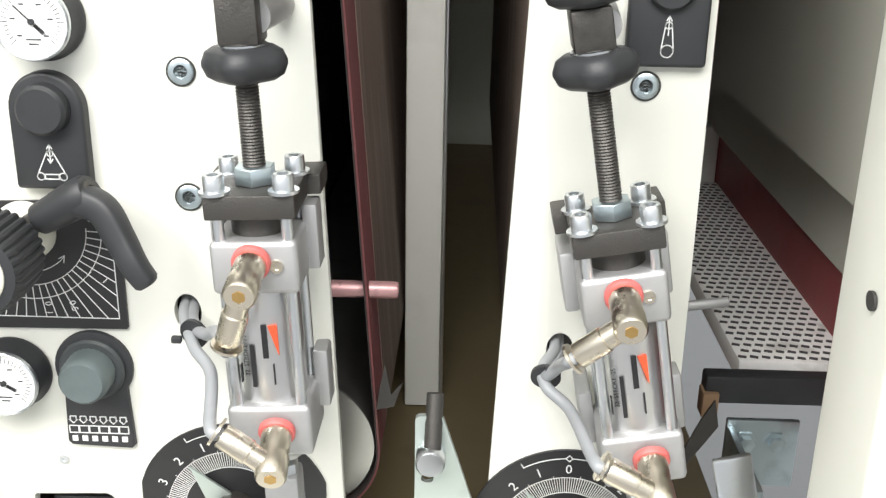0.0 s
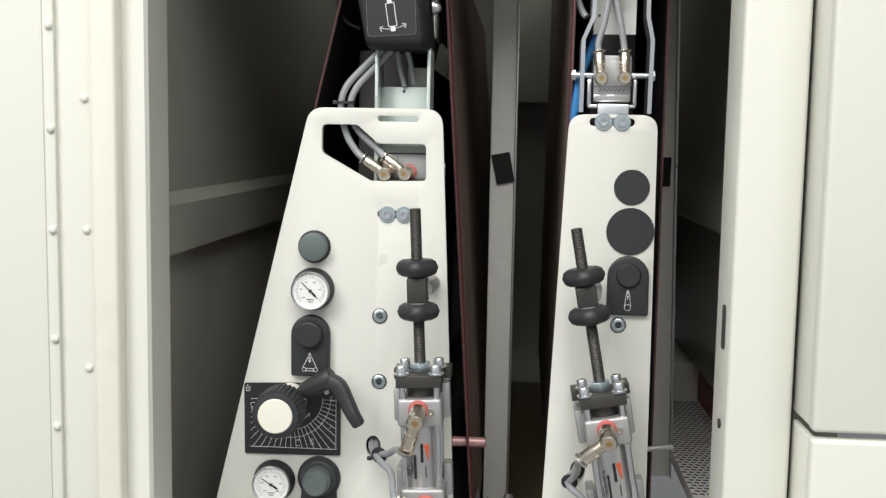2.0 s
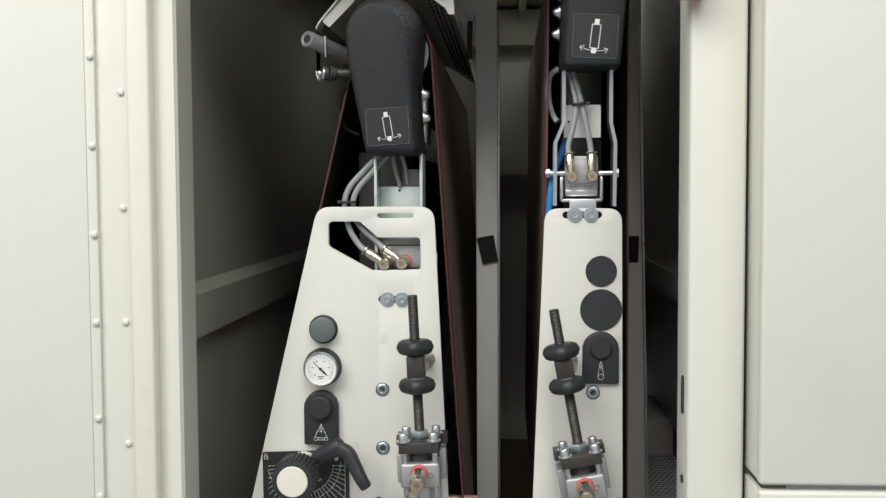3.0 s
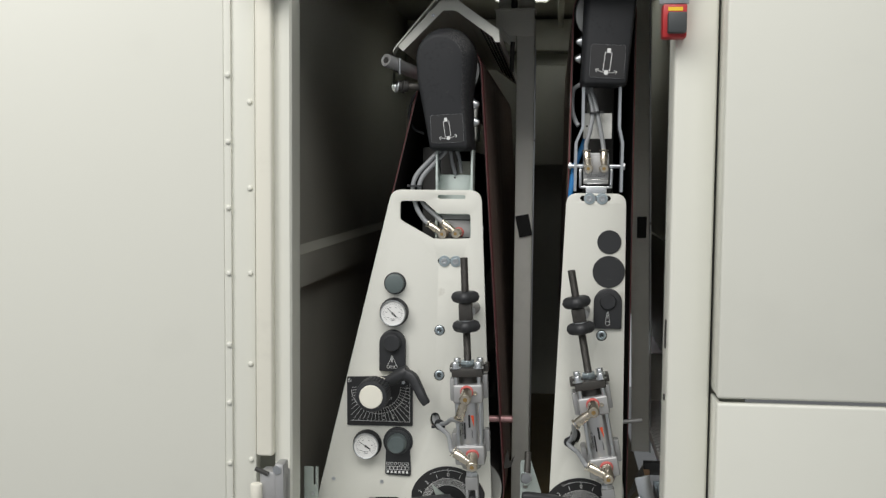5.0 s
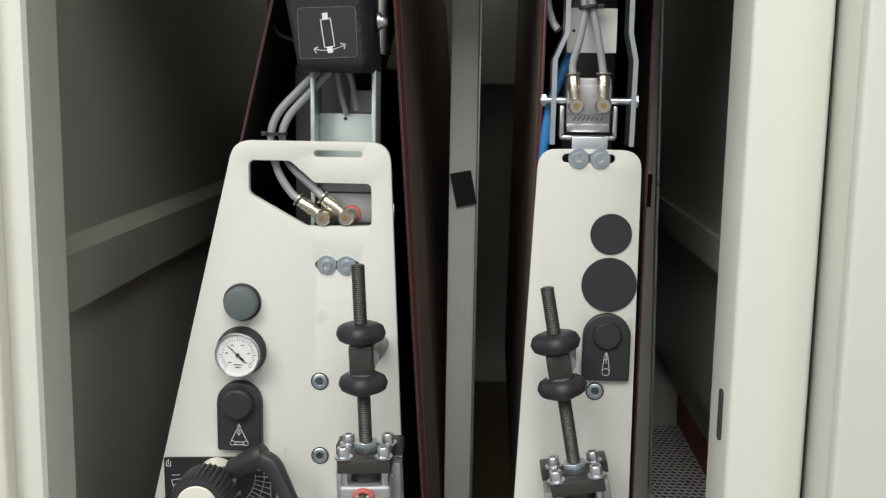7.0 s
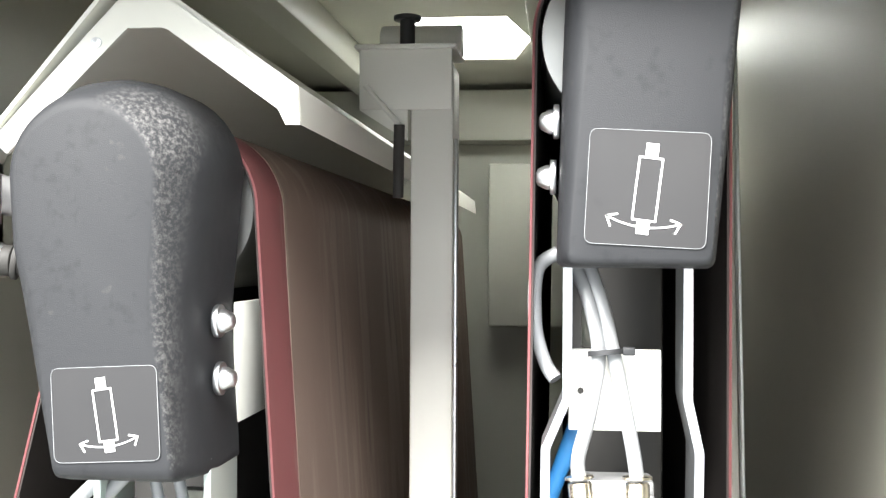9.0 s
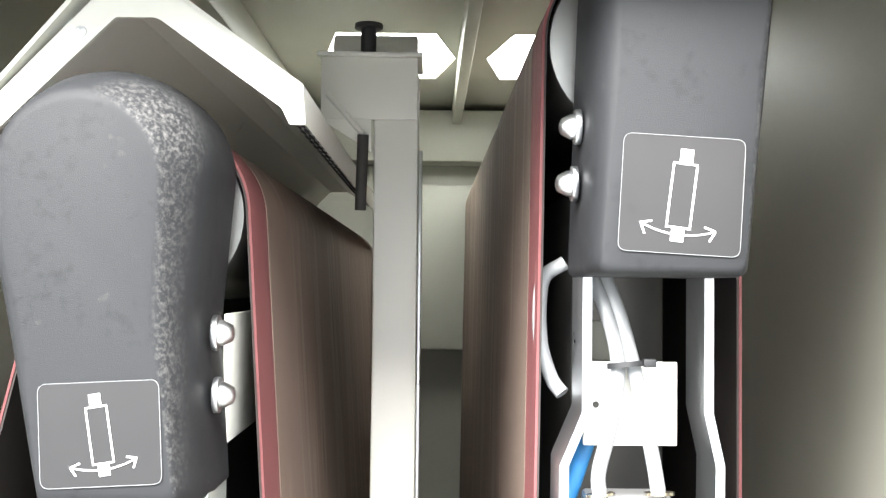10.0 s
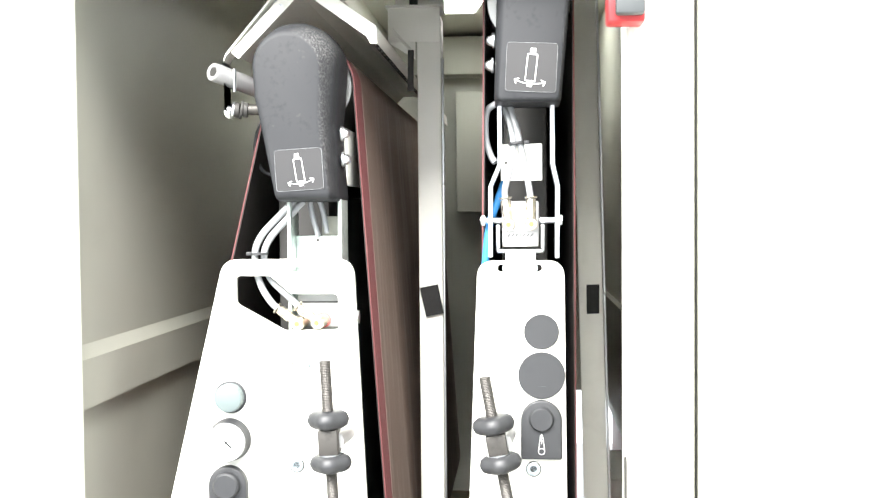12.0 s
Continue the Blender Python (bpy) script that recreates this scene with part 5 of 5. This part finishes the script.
def strap(pts, y0, y1, t, parent, b):
    """Flat bar standing on edge, bent along (x, z) points."""
    bm = bmesh.new()
    rows = [[bm.verts.new((x + dx, y, z)) for x, z in pts] for y, dx in ((y0, 0), (y0, t), (y1, t), (y1, 0))]
    n = len(pts)
    for r in range(4):
        for i in range(n - 1):
            bm.faces.new((rows[r][i], rows[r][i + 1], rows[(r + 1) % 4][i + 1], rows[(r + 1) % 4][i]))
    for i in (0, n - 1):
        bm.faces.new([rows[r][i] for r in range(4)])
    return part("strap", bevel(bm, 0.0006, 1), M_ZINC, parent, "bright cut edge of a bent flat bar", b)


BACK = set(scene.objects)
sp = thing("cover_straps", (0.25, 0.01, 1.53), "pair of bent zinc flat bars under the tall cover", "bracket")
b = sp.location.copy()
strap([(0.2180, 1.692), (0.2180, 1.628), (0.2075, 1.603), (0.2070, 1.525)], -0.006, 0.030, 0.0045, sp, b)
strap([(0.2760, 1.692), (0.2760, 1.628), (0.2815, 1.603), (0.2805, 1.524)], -0.006, 0.030, 0.0045, sp, b)
part("cross_plate", box((0.221, 0.010, 1.610), (0.2670, 0.013, 1.651), 0.0008), M_WHITEPLATE, sp, "white cross plate with rust spots", b)
for x, z in ((0.236, 1.6455), (0.253, 1.6125), (0.227, 1.630)):
    part("hole", cyl((x, 0.0095, z), (x, 0.0104, z), 0.0016, seg=10), M_DARK, sp, "small dark hole", b)
part("spacer", box((0.228, 0.032, 1.650), (0.243, 0.042, 1.670), 0.001), M_INNER, sp, "grey spacer block", b)
for x0 in (0.198, 0.264):
    part("pivot_pin", cyl((x0, 0.010, 1.5655), (x0 + 0.024, 0.010, 1.5655), 0.0036, seg=16), M_ZINC, sp, "zinc pivot pin", b)
for x in (0.199, 0.285):
    part("nut", cyl((x, 0.010, 1.5655), (x + 0.004, 0.010, 1.5655), 0.0062, seg=6), M_ZINC, sp, "zinc nut", b)
vb = thing("valve_block", (0.2425, 0.008, 1.535), "aluminium valve block hung between zinc straps", "valve", "valve blocks")
part("body", join(box((-0.0205, -0.006, 0.008), (0.0205, 0.016, 0.052), 0.002), box((-0.0205, -0.009, 0.018), (0.0205, -0.004, 0.046), 0.0015)), M_ALU, vb)
part("window", box((-0.0200, -0.0072, 0.0015), (0.0200, 0.012, 0.0095), 0.001), M_ROLL, vb, "dark glossy rod under the block")
part("nameplate_print", strokes([[(-0.014 + i * 0.0042, 0.0125), (-0.0115 + i * 0.0042, 0.0155)] for i in range(7)], 0.0008, -0.0064), M_LABEL, vb, "scratched unreadable print", smooth=0)
part("u_bracket", join(box((-0.0270, -0.010, -0.004), (-0.0225, 0.014, 0.026), 0.0015), box((0.0225, -0.010, -0.004), (0.0270, 0.014, 0.026), 0.0015), box((-0.0260, -0.010, -0.006), (0.0260, 0.014, -0.0015), 0.0015)), M_ZINC, vb, "bent zinc bracket")
part("tab", join(box((-0.0165, -0.0335, -0.026), (0.0165, -0.0310, -0.0015), 0.001), box((-0.0165, -0.0315, -0.004), (0.0165, -0.008, -0.0015), 0.001)), M_ZINC, vb, "tab bolted to the plate")
a1 = port_fitting((0.2295, 0.0, 1.5620), (0, -1, -0.05), (-0.12, 0.10, 1), "nickel fitting with hose on the hanging valve block", False, 0.016)
a2 = port_fitting((0.2545, 0.0, 1.5625), (0, -1, -0.05), (-0.02, 0.10, 1), "nickel fitting with hose on the hanging valve block", False, 0.016)
run("air_hose", [a1, a1 + Vector((-0.0005, 0.002, 0.012)), (0.2315, -0.006, 1.622), (0.2355, -0.003, 1.650), (0.2310, 0.004, 1.675), (0.2215, 0.012, 1.70)], 0.0036, M_HOSE, "grey air hose rising into the tall cover")
run("air_hose", [a2, a2 + Vector((-0.0015, 0.002, 0.012)), (0.2485, -0.006, 1.622), (0.2425, -0.003, 1.651), (0.2370, 0.004, 1.675), (0.2285, 0.012, 1.70)], 0.0036, M_HOSE, "grey air hose rising into the tall cover")
cable_tie((0.2390, -0.0035, 1.6505), (-0.1, 0.1, 1), 0.0088, (0.011, -0.002, 0.001))
run("air_hose", [(0.2270, 0.026, 1.615), (0.2180, 0.024, 1.590), (0.2080, 0.022, 1.560), (0.2030, 0.022, 1.520), (0.2020, 0.024, 1.47)], 0.0045, M_BLUEHOSE, "blue air hose running behind the straps")
run("air_hose", [(0.216, 0.044, 1.700), (0.2045, 0.046, 1.690), (0.2035, 0.046, 1.660), (0.209, 0.044, 1.640), (0.2145, 0.04, 1.632)], 0.0038, M_HOSE, "grey hose looping beside the strap")

for ob in scene.objects:
    if ob not in BACK and ob.parent is None:
        ob.location += Vector((0.0060, 0.030, 0.003))

run("sensor_cable", [(-0.050, 0.075, 1.690), (-0.060, 0.080, 1.672), (-0.063, 0.085, 1.650), (-0.056, 0.090, 1.630), (-0.040, 0.095, 1.622)], 0.0022, M_BLACK, "thin black sensor cable looping beside the cover", "sensor cables")

# ---------------------------------------------------------------- low hardware
rod = thing("stop_rod", (0.05, 0.085, 1.139), "pink stained round stop rod beside the plate", "rod", "stop rods")
part("rod", lathe([(0.0, 0.0), (0.0060, 0.0), (0.0060, 0.066), (0.0052, 0.068), (0.003, 0.068), (0.002, 0.064), (0.0, 0.064)], (0, -0.01, 0), (1, -0.01, 0), 20), M_COPPER, rod)
rod = thing("stop_rod", (0.285, 0.03, 1.150), "thin grey steel stop rod beside the narrow plate", "rod", "stop rods")
part("rod", cyl((0, 0, 0), (0.046, 0.005, 0.004), 0.0033, seg=16, w=0.0004), M_ALU, rod)

gp = thing("post_foot_plate", (0.15, -0.014, 0.9445), "pale galvanised foot plate holding the guide post", "bracket")
part("plate", sheet(rounded([(-0.0150, 0.0, 0.001), (0.0230, 0.0, 0.001), (0.0230, 0.085, 0.002), (0.002, 0.150, 0.004), (-0.0150, 0.150, 0.004)]), -0.004, 0.0, [slot2d(-0.008, -0.006, 0.106, 0.003)]), M_GALV, gp)
for x in (-0.008, 0.015):
    part("screw", lathe([(0.0032, 0), (0.0030, 0.0015), (0.0, 0.0018)], (x, -0.004, 0.012), (x, -1, 0.012), 12), M_ZINC, gp, "zinc screw")
part("bolt", join(lathe([(0.0092, 0), (0.0092, 0.012), (0.0080, 0.0135), (0.0, 0.0135)], (-0.005, -0.004, 0.124), (-0.005, -1, 0.110), 20)), M_ZINC, gp, "zinc bolt")
part("shank", cyl((-0.004, -0.010, 0.128), (-0.003, 0.004, 0.162), 0.0055, seg=14), M_STEEL, gp, "dark bolt shank")
fin = thing("scraper_blade", (0.105, 0.05, 1.06), "thin dark spring steel scraper beside the post", "blade", "scrapers")
part("blade", sheet([Vector((0.0, 0.0)), Vector((0.012, 0.003)), Vector((0.018, 0.022)), Vector((0.010, 0.012)), Vector((0.006, 0.035)), Vector((0.002, 0.016))], 0.0, 0.002), M_STEEL, fin)
fin = thing("scraper_blade", (0.305, 0.05, 1.02), "thin dark spring steel scraper beside the narrow plate", "blade", "scrapers")
part("blade", sheet([Vector((0.0, -0.02)), Vector((0.034, 0.035)), Vector((0.030, 0.055)), Vector((0.022, 0.040)), Vector((0.006, 0.0))], 0.0, 0.002), M_STEEL, fin)
la = thing("latch_bracket", (0.335, -0.03, 1.03), "zinc latch bracket with two round bolts at the jamb", "latch")
part("plate", join(box((-0.010, 0.0, -0.030), (0.014, 0.005, 0.050), 0.002, (0, -14, 0)), box((0.004, -0.012, -0.028), (0.010, 0.004, 0.014), 0.001)), M_ZINC, la)
for x, z in ((-0.012, 0.010), (-0.004, -0.012)):
    part("bolt", lathe([(0.0078, 0), (0.0078, 0.007), (0.0066, 0.009), (0.0036, 0.009), (0.0032, 0.005), (0.0, 0.005)], (x, -0.004, z), (x - 0.2, -1, z), 20), M_ZINC, la, "socket-head bolt")
part("buffer", cyl((0.014, 0.0, -0.014), (0.024, 0.0, -0.014), 0.007, seg=16), M_BLACK, la, "black rubber buffer")
bb = thing("dark_stop_bar", (0.392, 0.115, 1.042), "black stop bar in front of the pale mat", "bar")
part("bar", box((-0.05, -0.008, 0.0), (0.06, 0.008, 0.022), 0.002), M_BLACK, bb)
part("end_block", box((-0.052, -0.012, -0.01), (-0.040, 0.004, 0.010), 0.001), M_WOOD, bb, "brown end block")
bz = thing("blue_zinc_bracket", (0.376, 0.07, 1.000), "blue-zinc angle bracket with two bolts", "bracket")
part("angle", join(box((-0.018, 0.026, -0.02), (0.035, 0.031, 0.035), 0.001), box((-0.018, -0.06, -0.02), (-0.013, 0.026, 0.030), 0.001)), M_BLUEZINC, bz)
for x in (-0.004, 0.018):
    part("bolt", join(lathe([(0.0085, 0), (0.0085, 0.002), (0.006, 0.002), (0.006, 0.007), (0.0, 0.008)], (x, 0.026, 0.018), (x, -1, 0.018), 6)), M_BLUEZINC, bz, "blue-zinc bolt")
ga = thing("galvanised_angle", (-0.2035, -0.03, 0.9445), "galvanised slotted angle strip at the jamb's foot", "bracket")
part("strip", sheet(rounded([(-0.014, 0.0, 0.001), (0.009, 0.0, 0.001), (0.009, 0.130, 0.001), (0.0045, 0.130, 0.001), (0.0045, 0.100, 0.001), (0.001, 0.100, 0.001), (0.001, 0.130, 0.001), (-0.014, 0.130, 0.001)]), 0.0, 0.002), M_GALV, ga)
for z in (0.018, 0.085):
    part("screw", lathe([(0.003, 0), (0.0028, 0.0012), (0.0, 0.0016)], (0.0, 0.0, z), (0.0, -1, z), 12), M_ZINC, ga)
wd = thing("fibre_board", (-0.19, 0.06, 0.96), "brown fibre board edge behind the tapered plate", "board")
part("board", box((-0.015, 0.0, 0.0), (0.03, 0.05, 0.075), 0.003), M_WOOD, wd)

# safety switch on the jamb
sw = thing("safety_switch", (0.3475, -0.168, 1.744), "red safety switch with black base on the jamb", "switch")
part("housing", box((-0.021, -0.030, 0.0), (0.012, -0.002, 0.046), 0.003), M_REDPL, sw)
part("sticker", box((-0.014, -0.0306, 0.0365), (0.006, -0.030, 0.0415)), M_YELLOW, sw, "yellow sticker")
part("base", join(box((-0.015, -0.046, 0.005), (0.010, -0.0312, 0.033), 0.002)), M_DARKGREY, sw, "dark grey connector block")
part("bracket", box((-0.026, -0.030, 0.046), (0.014, -0.026, 0.095), 0.001), M_ZINC, sw, "zinc bracket")
for x, z in ((-0.016, 0.072), (0.002, 0.062)):
    part("nut", lathe([(0.0085, 0), (0.0085, 0.006), (0.004, 0.006), (0.0035, 0.003), (0.0, 0.003)], (x, -0.030, z), (x, -1, z), 18), M_CREAMCAP, sw, "pale round nut")
# slots in the jamb's face
for z, h in ((1.325, 0.021), (1.232, 0.008)):
    ob = thing("jamb_slot", (0.3455, -0.145, z), "dark slot with pressed rim in the jamb", "slot", "jamb slots", (0, 0, -90))
    part("opening", sheet(slot2d(-0.0005, 0.0005, 0, 0.0045) if h < 0.01 else rounded([(-0.005, h, 0.005), (0.005, h, 0.005), (0.005, -h, 0.005), (-0.005, -h, 0.005)]), -0.0004, 0.0012), M_DARK, ob)

# ---------------------------------------------------------------- feed table under the belts
structure("feed_table", box((-0.24, 0.02, 0.80), (0.372, 1.30, 0.925)), M_OLIVE, "dark ribbed feed table below the belts", "table")
tb = thing("ribbed_floor_mat", (-0.12, 0.20, 0.925), "dark diamond-ribbed rubber mat under the belts", "mat")
bm = bmesh.new()
for i in range(14):
    for j in range(8):
        x, y = -0.10 + i * 0.016 + (j % 2) * 0.008, -0.15 + j * 0.022
        add_box(bm, (x - 0.005, y - 0.006, 0.0), (x + 0.005, y + 0.006, 0.003), (0, 0, 45))
part("base", box((-0.11, -0.17, 0.0003), (0.13, 0.02, 0.0012)), M_BLACK, tb)
tagged(part("ribs", bm, M_STEEL, tb, "raised diamond ribs", smooth=0), kind="stuff")

cm = thing("slotted_conveyor_mat", (0.41, 0.33, 1.047), "pale conveyor mat with rows of dark slanted slots", "mat")
part("mat", box((-0.038, -0.195, 0.0), (0.049, 0.285, 0.017), 0.002), M_MAT, cm)
bm = bmesh.new()
for i in range(10):
    for j in range(44):
        x, y = -0.034 + i * 0.0090 + (j % 2) * 0.0045, -0.188 + j * 0.0107
        if x < 0.046:
            add_box(bm, (x - 0.0031, y - 0.0017, 0.0168), (x + 0.0031, y + 0.0017, 0.0176), (0, 0, -18))
tagged(part("slot", bm, M_SLOTS, cm, "dark slanted slots", smooth=0), kind="stuff")
wb = thing("white_side_block", (0.41, 0.64, 1.047), "white painted block behind the conveyor mat", "block")
part("block", box((-0.028, -0.02, 0.0), (0.0475, 0.20, 0.082), 0.003), M_PLATE, wb)
